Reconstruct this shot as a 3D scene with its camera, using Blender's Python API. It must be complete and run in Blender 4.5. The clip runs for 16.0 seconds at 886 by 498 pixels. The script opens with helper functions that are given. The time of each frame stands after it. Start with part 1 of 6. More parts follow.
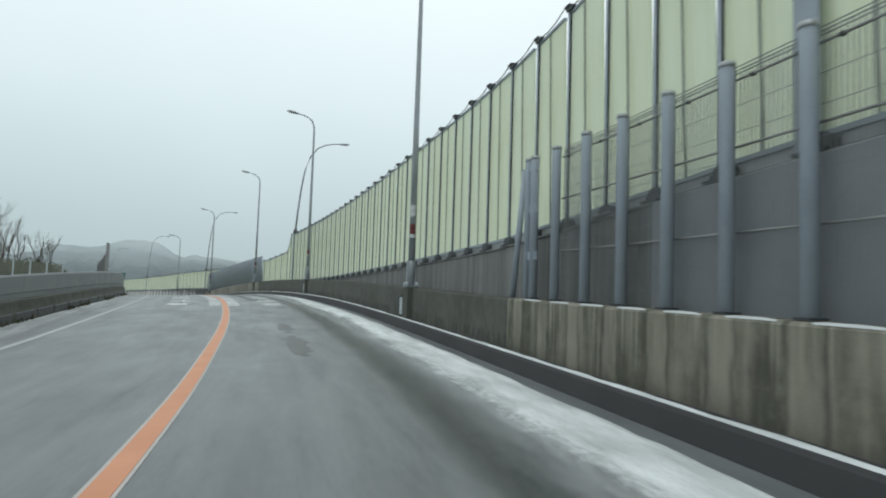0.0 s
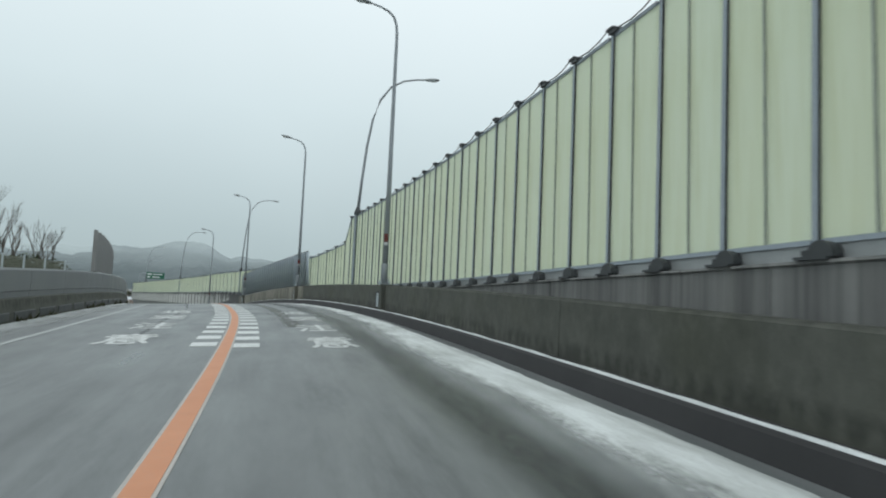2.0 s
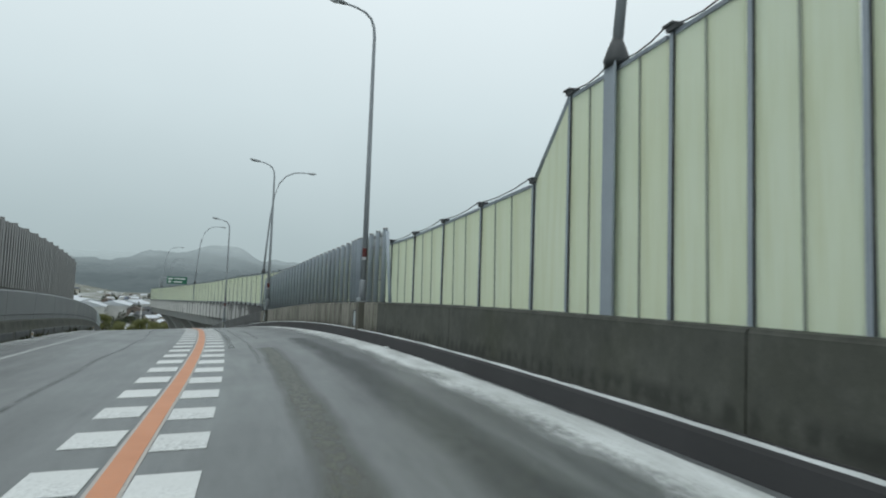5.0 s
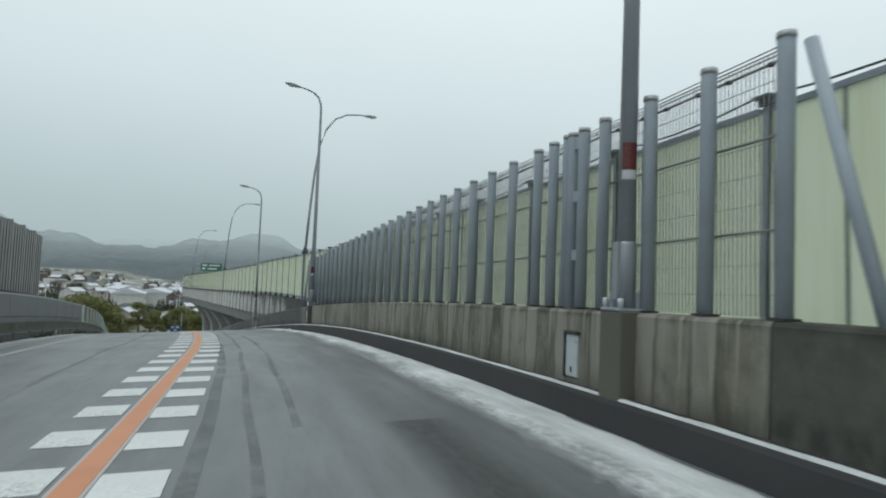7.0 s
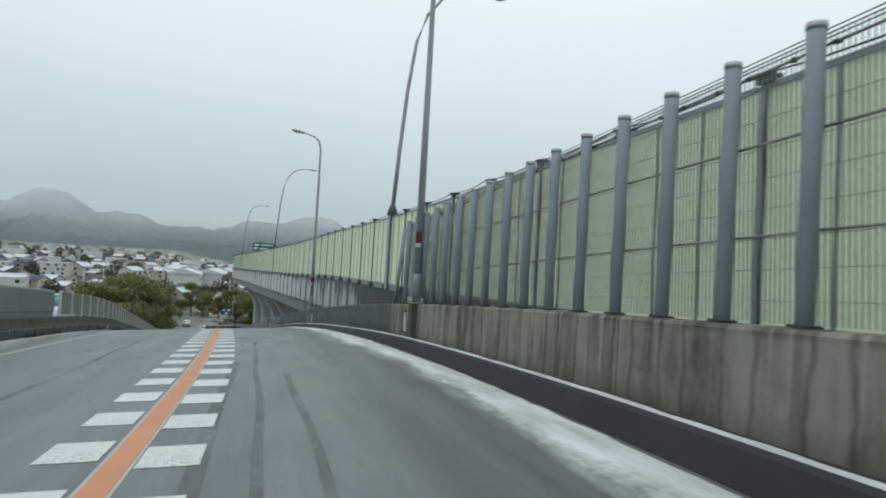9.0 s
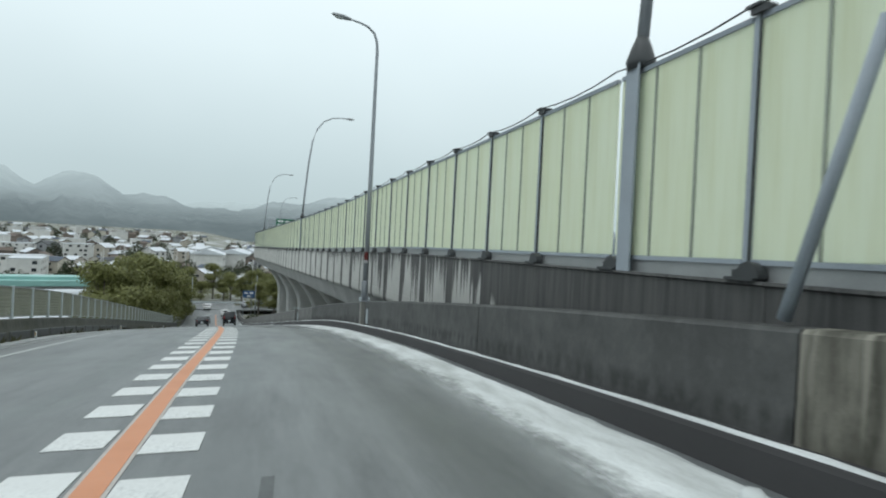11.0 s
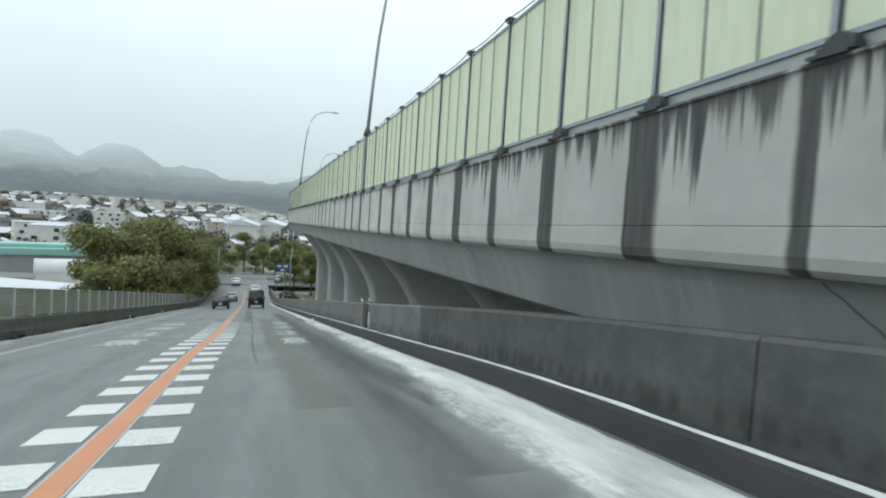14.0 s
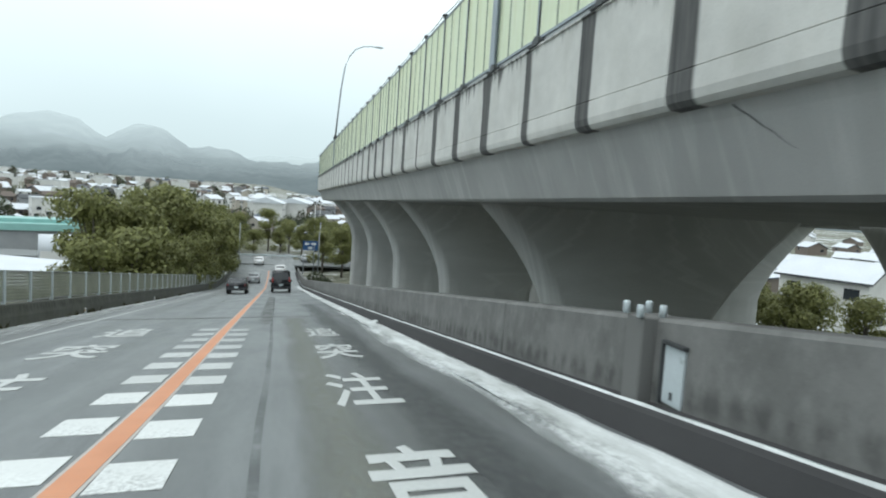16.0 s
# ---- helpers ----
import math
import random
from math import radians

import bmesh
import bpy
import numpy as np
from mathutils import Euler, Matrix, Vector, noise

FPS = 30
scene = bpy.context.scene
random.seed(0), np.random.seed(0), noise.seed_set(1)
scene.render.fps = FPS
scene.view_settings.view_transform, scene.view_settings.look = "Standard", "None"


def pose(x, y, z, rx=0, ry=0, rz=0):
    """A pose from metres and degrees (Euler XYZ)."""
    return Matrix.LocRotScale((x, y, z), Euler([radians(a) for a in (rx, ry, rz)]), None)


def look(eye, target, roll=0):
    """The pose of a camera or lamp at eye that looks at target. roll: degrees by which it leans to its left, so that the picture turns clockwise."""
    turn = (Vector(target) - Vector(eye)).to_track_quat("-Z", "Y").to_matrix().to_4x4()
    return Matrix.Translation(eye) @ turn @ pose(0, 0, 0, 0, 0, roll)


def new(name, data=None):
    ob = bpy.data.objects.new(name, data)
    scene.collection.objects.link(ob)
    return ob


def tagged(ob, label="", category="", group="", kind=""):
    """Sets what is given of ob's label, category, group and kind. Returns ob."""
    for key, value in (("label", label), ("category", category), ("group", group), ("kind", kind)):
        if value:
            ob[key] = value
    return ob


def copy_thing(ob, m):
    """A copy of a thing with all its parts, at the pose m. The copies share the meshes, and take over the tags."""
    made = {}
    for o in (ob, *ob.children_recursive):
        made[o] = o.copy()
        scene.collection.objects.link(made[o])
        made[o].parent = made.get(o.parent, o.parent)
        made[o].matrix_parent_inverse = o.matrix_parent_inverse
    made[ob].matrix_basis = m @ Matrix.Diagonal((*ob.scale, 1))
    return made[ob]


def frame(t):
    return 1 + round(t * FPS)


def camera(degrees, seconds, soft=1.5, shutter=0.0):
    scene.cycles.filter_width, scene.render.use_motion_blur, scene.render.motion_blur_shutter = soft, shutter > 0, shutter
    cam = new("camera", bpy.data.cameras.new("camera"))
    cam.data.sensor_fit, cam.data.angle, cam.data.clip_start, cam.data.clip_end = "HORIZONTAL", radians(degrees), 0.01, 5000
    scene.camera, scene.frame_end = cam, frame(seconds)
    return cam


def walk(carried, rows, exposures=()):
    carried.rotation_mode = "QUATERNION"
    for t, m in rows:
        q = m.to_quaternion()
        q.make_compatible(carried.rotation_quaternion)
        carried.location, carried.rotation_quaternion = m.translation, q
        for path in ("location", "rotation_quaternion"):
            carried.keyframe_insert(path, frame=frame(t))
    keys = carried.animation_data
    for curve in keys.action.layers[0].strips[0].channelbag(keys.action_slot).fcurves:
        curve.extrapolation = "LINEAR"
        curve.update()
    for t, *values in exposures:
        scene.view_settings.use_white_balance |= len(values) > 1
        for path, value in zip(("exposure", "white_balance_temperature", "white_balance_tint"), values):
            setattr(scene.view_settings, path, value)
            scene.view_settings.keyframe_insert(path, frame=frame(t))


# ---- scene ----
EXPOSURES = [(0.0, 0.06), (2.5, -0.1), (5.0, -0.15), (7.5, -0.12), (9.2, 0.0), (11.5, 0.2), (12.5, 0.28), (14.0, 0.38), (16.0, 0.58)]
cam = camera(70.00, 16.0, 2.0, 0.15)
walk(cam, [
    (0.0, pose(-0.097, -15.000, 0.636, 94.103, -1.906, -3.728)),
    (0.5, pose(-0.944, -10.630, 0.719, 94.052, -1.987, -2.763)),
    (1.0, pose(-1.844, -6.352, 0.796, 94.024, -1.969, -1.741)),
    (1.5, pose(-2.793, -2.247, 0.880, 94.093, -2.058, -0.761)),
    (2.0, pose(-3.804, 1.785, 0.993, 94.237, -2.544, 0.053)),
    (2.5, pose(-4.821, 5.690, 1.089, 94.455, -2.739, 0.788)),
    (3.0, pose(-5.847, 9.571, 1.206, 94.526, -2.718, 1.372)),
    (3.5, pose(-6.865, 13.248, 1.313, 94.527, -2.677, 1.836)),
    (4.0, pose(-7.942, 16.968, 1.409, 94.492, -2.395, 2.205)),
    (4.5, pose(-9.023, 20.600, 1.486, 94.364, -1.982, 2.484)),
    (5.0, pose(-10.117, 24.162, 1.518, 94.247, -2.032, 2.883)),
    (5.2, pose(-10.549, 25.556, 1.537, 94.250, -2.046, 3.129)),
    (5.5, pose(-11.230, 27.657, 1.548, 94.103, -2.064, 3.612)),
    (6.0, pose(-12.461, 31.250, 1.538, 93.582, -2.072, 4.565)),
    (6.5, pose(-13.783, 34.916, 1.498, 93.206, -2.100, 5.421)),
    (7.0, pose(-15.143, 38.527, 1.443, 93.106, -2.299, 6.167)),
    (7.3, pose(-15.954, 40.622, 1.408, 93.030, -2.577, 6.692)),
    (7.5, pose(-16.494, 41.989, 1.387, 92.930, -2.821, 7.087)),
    (8.0, pose(-17.883, 45.309, 1.327, 92.687, -3.390, 8.290)),
    (8.5, pose(-19.319, 48.567, 1.242, 92.187, -3.613, 9.583)),
    (9.0, pose(-20.821, 51.808, 1.126, 91.554, -3.293, 10.731)),
    (9.2, pose(-21.439, 53.102, 1.072, 91.306, -3.230, 11.100)),
    (9.5, pose(-22.374, 55.031, 0.987, 90.972, -3.130, 11.580)),
    (10.0, pose(-23.968, 58.225, 0.827, 90.528, -2.982, 12.247)),
    (10.5, pose(-25.612, 61.447, 0.639, 90.118, -2.926, 12.621)),
    (11.0, pose(-27.307, 64.728, 0.417, 89.644, -3.005, 12.787)),
    (11.3, pose(-28.339, 66.726, 0.268, 89.308, -3.118, 12.908)),
    (11.5, pose(-29.032, 68.064, 0.160, 89.069, -3.212, 13.000)),
    (12.0, pose(-30.757, 71.418, -0.138, 88.645, -3.419, 13.229)),
    (12.5, pose(-32.490, 74.785, -0.432, 88.449, -3.281, 13.747)),
    (13.0, pose(-34.333, 78.196, -0.753, 88.158, -3.270, 14.236)),
    (13.5, pose(-36.248, 81.627, -1.134, 87.645, -3.353, 15.012)),
    (14.0, pose(-38.236, 84.966, -1.515, 87.264, -3.628, 15.877)),
    (14.5, pose(-40.207, 88.223, -1.956, 86.880, -3.764, 16.740)),
    (15.0, pose(-42.195, 91.425, -2.416, 86.463, -3.798, 17.346)),
    (15.5, pose(-44.155, 94.590, -2.901, 85.963, -3.714, 17.754)),
    (16.0, pose(-46.087, 97.692, -3.413, 85.462, -3.751, 18.034)),
], EXPOSURES)
# ---------------------------------------------------------------- light
world = bpy.data.worlds.new("overcast")
scene.world = world
world.use_nodes = True
wn, wl = world.node_tree.nodes, world.node_tree.links
wn.clear()
w_out = wn.new("ShaderNodeOutputWorld")
w_bg = wn.new("ShaderNodeBackground")
w_sky = wn.new("ShaderNodeTexSky")
w_sky.sky_type = "NISHITA"
w_sky.sun_disc = False
w_sky.sun_elevation, w_sky.sun_rotation = radians(48), radians(70)
w_sky.air_density, w_sky.dust_density = 1.2, 4.0
w_dim = wn.new("ShaderNodeVectorMath")
w_dim.operation = "SCALE"
w_dim.inputs["Scale"].default_value = 0.06
w_tex = wn.new("ShaderNodeTexCoord")
w_sep = wn.new("ShaderNodeSeparateXYZ")
w_noise = wn.new("ShaderNodeTexNoise")
w_noise.inputs["Scale"].default_value = 1.6
w_noise.inputs["Detail"].default_value = 4
w_add = wn.new("ShaderNodeMath")
w_add.operation = "MULTIPLY_ADD"
w_add.inputs[1].default_value = 0.16
w_ramp = wn.new("ShaderNodeValToRGB")
e = w_ramp.color_ramp.elements
e[0].position, e[0].color = 0.0, (0.335, 0.42, 0.435, 1)
e[1].position, e[1].color = 0.62, (0.84, 0.935, 0.965, 1)
m = e.new(0.16)
m.color = (0.445, 0.545, 0.57, 1)
m = e.new(0.36)
m.color = (0.645, 0.755, 0.785, 1)
w_mix = wn.new("ShaderNodeMix")
w_mix.data_type = "RGBA"
w_mix.inputs["Factor"].default_value = 0.93
wl.new(w_tex.outputs["Generated"], w_sep.inputs[0])
wl.new(w_tex.outputs["Generated"], w_noise.inputs["Vector"])
wl.new(w_noise.outputs["Fac"], w_add.inputs[0])
wl.new(w_sep.outputs["Z"], w_add.inputs[2])
wl.new(w_add.outputs[0], w_ramp.inputs[0])
wl.new(w_sky.outputs[0], w_dim.inputs[0])
wl.new(w_dim.outputs[0], w_mix.inputs["A"])
wl.new(w_ramp.outputs[0], w_mix.inputs["B"])
wl.new(w_mix.outputs["Result"], w_bg.inputs["Color"])
w_bg.inputs["Strength"].default_value = 1.15
wl.new(w_bg.outputs[0], w_out.inputs[0])

sun_data = bpy.data.lights.new("sun", "SUN")
sun_data.energy, sun_data.angle, sun_data.color = 0.7, radians(40), (0.97, 0.99, 1.0)
sun = new("sun", sun_data)
sun.matrix_world = look((0, 0, 60), (16, 22, 0))

# ---------------------------------------------------------------- alignment
# chainage, east, north, height of the carriageway's crown line
NODES = np.array([
    (-60, 10.258, -73.982, -1.603), (-40, 6.819, -54.279, -1.343), (-20, 3.380, -34.577, -1.083), (0, -0.062, -14.852, -0.823),
    (5, -0.915, -9.862, -0.763), (10, -1.870, -4.756, -0.685), (15, -3.020, 0.290, -0.553), (20, -4.263, 5.204, -0.405),
    (25, -5.576, 10.111, -0.266), (30, -7.007, 15.116, -0.143), (35, -8.545, 20.170, -0.050), (40, -10.212, 25.297, 0.010),
    (45, -11.993, 30.403, 0.031), (50, -13.823, 35.307, 0.012), (55, -15.751, 40.132, -0.050), (60, -17.781, 44.917, -0.156),
    (65, -19.916, 49.673, -0.305), (70, -22.142, 54.402, -0.499), (75, -24.433, 59.080, -0.737), (80, -26.765, 63.676, -1.020),
    (85, -29.143, 68.235, -1.350), (90, -31.567, 72.753, -1.729), (95, -34.024, 77.221, -2.157), (100, -36.543, 81.664, -2.638),
    (105, -39.125, 86.074, -3.174), (110, -41.766, 90.401, -3.764), (118.61, -46.519, 97.687, -4.910), (130, -52.626, 107.303, -6.470),
    (150, -63.346, 124.183, -9.210), (180, -79.426, 149.503, -13.300), (205, -92.826, 170.603, -16.500), (225, -103.546, 187.483, -18.000),
    (260, -122.306, 217.023, -18.200), (340, -165.186, 284.543, -18.200),
])
FALL = 0.036  # crossfall, rising to the right


def along(s, k):
    """Cubic Hermite through the nodes."""
    s = np.asarray(s, float)
    q, v = NODES[:, 0], NODES[:, k]
    d = np.gradient(v, q)
    i = np.clip(np.searchsorted(q, s) - 1, 0, len(q) - 2)
    h = q[i + 1] - q[i]
    u = (s - q[i]) / h
    return ((1 + 2 * u) * (1 - u) ** 2 * v[i] + u * (1 - u) ** 2 * h * d[i]
            + u * u * (3 - 2 * u) * v[i + 1] + u * u * (u - 1) * h * d[i + 1])


RUN_S = np.arange(-60.0, 340.0, 0.25)
RUN_M = np.concatenate([[0.0], np.cumsum(np.hypot(np.diff(along(RUN_S, 1)), np.diff(along(RUN_S, 2))))])
RUN_M -= np.interp(0.0, RUN_S, RUN_M)


def station(m):
    """Chainage of the place m metres along the line."""
    return float(np.interp(m, RUN_M, RUN_S))


def yaw(s):
    dx = along(s + 0.5, 1) - along(s - 0.5, 1)
    dy = along(s + 0.5, 2) - along(s - 0.5, 2)
    return math.atan2(-dx, dy)


def crown(s):
    return float(along(s, 3))


def spot(s, d, z):
    """Chainage, offset to the right, absolute height."""
    a = yaw(s)
    return Vector((float(along(s, 1)) + math.cos(a) * d, float(along(s, 2)) + math.sin(a) * d, z))


def on_road(s, d, h=0.0):
    return spot(s, d, crown(s) + FALL * d + h)


def stand(s, d, z, turn=0.0):
    """Upright pose: x to the right of the road, y ahead."""
    return Matrix.Translation(spot(s, d, z)) @ Matrix.Rotation(yaw(s) + radians(turn), 4, "Z")


def grade(s):
    return math.atan((crown(s + 1) - crown(s - 1)) / 2)


def lie(s, d, h=0.0):
    """Pose on the carriageway: follows grade and crossfall."""
    return (Matrix.Translation(on_road(s, d, h)) @ Matrix.Rotation(yaw(s), 4, "Z")
            @ Matrix.Rotation(grade(s), 4, "X") @ Matrix.Rotation(-math.atan(FALL), 4, "Y"))


# height of the expressway's parapet coping
EXPRESS = np.array([(-60, 2.95), (-20, 2.4), (0, 2.05), (5, 1.95), (9.6, 1.75), (12, 1.64), (19, 1.51), (25, 1.40), (32.6, 1.25),
                    (47.5, 1.04), (48.7, 1.0), (56, 0.67), (65, 0.53), (74.6, 0.40), (81.7, 0.27), (88.5, 0.21), (98, 0.13), (103, 0.05),
                    (110, -0.12), (115, -0.25), (123, -0.42), (140, -0.75), (180, -1.45), (240, -2.5)])


def coping(s):
    return float(np.interp(s, EXPRESS[:, 0], EXPRESS[:, 1]))


def edge_off(s):
    """The expressway draws away from the ramp, and swings to the right at its far end."""
    return 4.3 + float(np.interp(s, (100, 108, 113, 118, 131), (0.0, 0.06, 0.20, 0.38, 0.46))) + max(0.0, s - 196) ** 2 * 0.012


# ---------------------------------------------------------------- mesh helpers
def mesh_of(name, verts, faces, mats, uvs=None, smooth=False, index=None):
    me = bpy.data.meshes.new(name)
    me.from_pydata([tuple(v) for v in verts], [], faces)
    for mt in (mats if isinstance(mats, (list, tuple)) else [mats]):
        me.materials.append(mt)
    if index is not None:
        me.polygons.foreach_set("material_index", index)
    if uvs is not None:
        lay = me.uv_layers.new(name="UVMap")
        flat = np.array([uvs[v] for f in faces for v in f], float).ravel()
        lay.data.foreach_set("uv", flat)
    if smooth:
        me.polygons.foreach_set("use_smooth", [True] * len(me.polygons))
    me.update()
    return me


def finish(bm, name, mat, smooth=False, bevel=0.0):
    if bevel:
        bmesh.ops.bevel(bm, geom=list(bm.edges), offset=bevel, segments=1, affect="EDGES", clamp_overlap=True)
    me = bpy.data.meshes.new(name)
    bm.to_mesh(me)
    bm.free()
    me.materials.append(mat)
    if smooth:
        me.polygons.foreach_set("use_smooth", [True] * len(me.polygons))
    return me


def part(name, me, parent, m=None, label=""):
    ob = new(name, me)
    ob.parent = parent
    if m is not None:
        ob.matrix_local = m
    return tagged(ob, label) if label else ob


def thing(name, label, category, group="", kind="", m=None):
    ob = new(name)
    ob.empty_display_size = 0.2
    if m is not None:
        ob.matrix_world = m
    return tagged(ob, label, category, group, kind)


def box(bm, x0, x1, y0, y1, z0, z1):
    v = [bm.verts.new(p) for p in ((x0, y0, z0), (x1, y0, z0), (x1, y1, z0), (x0, y1, z0),
                                   (x0, y0, z1), (x1, y0, z1), (x1, y1, z1), (x0, y1, z1))]
    for f in ((0, 3, 2, 1), (4, 5, 6, 7), (0, 1, 5, 4), (1, 2, 6, 5), (2, 3, 7, 6), (3, 0, 4, 7)):
        bm.faces.new([v[i] for i in f])


def box_mesh(name, mat, *dims, bevel=0.0):
    bm = bmesh.new()
    for d in (dims if isinstance(dims[0], (tuple, list)) else [dims]):
        box(bm, *d)
    return finish(bm, name, mat, bevel=bevel)


def tube(bm, pts, radii, sides=10, cap=True):
    """Round bar through points."""
    rings = []
    pts = [Vector(p) for p in pts]
    for i, p in enumerate(pts):
        t = (pts[min(i + 1, len(pts) - 1)] - pts[max(i - 1, 0)]).normalized()
        ref = Vector((0, 0, 1)) if abs(t.z) < 0.9 else Vector((1, 0, 0))
        a = t.cross(ref).normalized()
        b = t.cross(a)
        r = radii[i] if isinstance(radii, (list, tuple)) else radii
        rings.append([bm.verts.new(p + (a * math.cos(k * math.tau / sides) + b * math.sin(k * math.tau / sides)) * r) for k in range(sides)])
    for q, w in zip(rings, rings[1:]):
        for k in range(sides):
            bm.faces.new((q[k], q[(k + 1) % sides], w[(k + 1) % sides], w[k]))
    if cap:
        bm.faces.new(rings[0][::-1])
        bm.faces.new(rings[-1])


def tube_mesh(name, mat, pts, radii, sides=10):
    bm = bmesh.new()
    tube(bm, pts, radii, sides)
    bmesh.ops.recalc_face_normals(bm, faces=bm.faces)
    return finish(bm, name, mat, smooth=True)


def sweep(name, stations, profile, mat, closed=True, smooth=False):
    """A profile [(offset, height)] carried along the chainage; u is chainage, v runs round the profile."""
    verts, uvs, faces = [], [], []
    n = 0
    for s in stations:
        pr = profile(s)
        n = len(pr)
        a = yaw(s)
        cx, cy = float(along(s, 1)), float(along(s, 2))
        v = 0.0
        for k, (d, z) in enumerate(pr):
            if k:
                v += math.hypot(d - pr[k - 1][0], z - pr[k - 1][1])
            verts.append((cx + math.cos(a) * d, cy + math.sin(a) * d, z))
            uvs.append((s, v))
    for i in range(len(stations) - 1):
        for k in range(n if closed else n - 1):
            a0, a1 = i * n + k, i * n + (k + 1) % n
            faces.append((a0, a1, a1 + n, a0 + n))
    if closed:
        faces.append(tuple(range(n))[::-1])
        faces.append(tuple((len(stations) - 1) * n + k for k in range(n)))
    me = mesh_of(name, verts, faces, mat, uvs, smooth)
    bm = bmesh.new()
    bm.from_mesh(me)
    bmesh.ops.recalc_face_normals(bm, faces=bm.faces)
    bm.to_mesh(me)
    bm.free()
    return me


def steps(a, b, ds=2.0):
    return list(np.linspace(a, b, max(2, int(round((b - a) / ds)) + 1)))


# ---------------------------------------------------------------- materials
def material(name, rough=0.6, metal=0.0, spec=0.5):
    mt = bpy.data.materials.new(name)
    mt.use_nodes = True
    nt = mt.node_tree
    b = nt.nodes["Principled BSDF"]
    b.inputs["Roughness"].default_value = rough
    b.inputs["Metallic"].default_value = metal
    b.inputs["Specular IOR Level"].default_value = spec
    return mt, nt, b


def node(nt, kind, **ins):
    n = nt.nodes.new(kind)
    for k, v in ins.items():
        key = k.replace("_", " ")
        n.inputs[key].default_value = v
    return n


def math_node(nt, op, a, b=None, clamp=False):
    n = nt.nodes.new("ShaderNodeMath")
    n.operation, n.use_clamp = op, clamp
    for k, v in enumerate((a, b)):
        if v is None:
            continue
        if isinstance(v, (int, float)):
            n.inputs[k].default_value = v
        else:
            nt.links.new(v, n.inputs[k])
    return n.outputs[0]


def mix_rgb(nt, fac, a, b, blend="MIX"):
    n = nt.nodes.new("ShaderNodeMix")
    n.data_type, n.blend_type = "RGBA", blend
    for sock, v in ((n.inputs["Factor"], fac), (n.inputs["A"], a), (n.inputs["B"], b)):
        if isinstance(v, (int, float)):
            sock.default_value = v
        elif isinstance(v, tuple):
            sock.default_value = (*v, 1) if len(v) == 3 else v
        else:
            nt.links.new(v, sock)
    return n.outputs["Result"]


def coords(nt, how="UV", scale=(1, 1, 1)):
    tc = nt.nodes.new("ShaderNodeTexCoord")
    mp = nt.nodes.new("ShaderNodeMapping")
    mp.inputs["Scale"].default_value = scale
    nt.links.new(tc.outputs[how], mp.inputs["Vector"])
    return mp.outputs[0]


def noise_tex(nt, vec, scale, detail=4.0, rough=0.55):
    n = node(nt, "ShaderNodeTexNoise", Scale=scale, Detail=detail, Roughness=rough)
    nt.links.new(vec, n.inputs["Vector"])
    return n.outputs["Fac"]


def ramp(nt, fac, lo, hi, a=0.0, b=1.0):
    n = nt.nodes.new("ShaderNodeMapRange")
    n.clamp = True
    for k, v in (("From Min", lo), ("From Max", hi), ("To Min", a), ("To Max", b)):
        n.inputs[k].default_value = v
    nt.links.new(fac, n.inputs["Value"])
    return n.outputs["Result"]


def bump(nt, b, height, strength=0.2, dist=0.01):
    n = node(nt, "ShaderNodeBump", Strength=strength, Distance=dist)
    nt.links.new(height, n.inputs["Height"])
    nt.links.new(n.outputs[0], b.inputs["Normal"])


def simple(name, col, rough=0.6, metal=0.0, spec=0.5, vary=0.18, scale=3.0, how="Object", grain=40.0, bumps=0.1):
    """A surface with broad blotches, fine grain and slight relief."""
    mt, nt, b = material(name, rough, metal, spec)
    co = coords(nt, how)
    big = noise_tex(nt, co, scale, 5)
    fine = noise_tex(nt, co, grain, 3)
    lo = tuple(c * (1 - vary) for c in col)
    hi = tuple(min(1, c * (1 + vary)) for c in col)
    c1 = mix_rgb(nt, ramp(nt, big, 0.3, 0.7), lo, hi)
    c2 = mix_rgb(nt, ramp(nt, fine, 0.35, 0.65, 0, 0.25), c1, tuple(c * 0.75 for c in col))
    nt.links.new(c2, b.inputs["Base Color"])
    rr = ramp(nt, big, 0.3, 0.7, max(0, rough - 0.08), min(1, rough + 0.1))
    nt.links.new(rr, b.inputs["Roughness"])
    if bumps:
        bump(nt, b, fine, bumps, 0.004)
    return mt


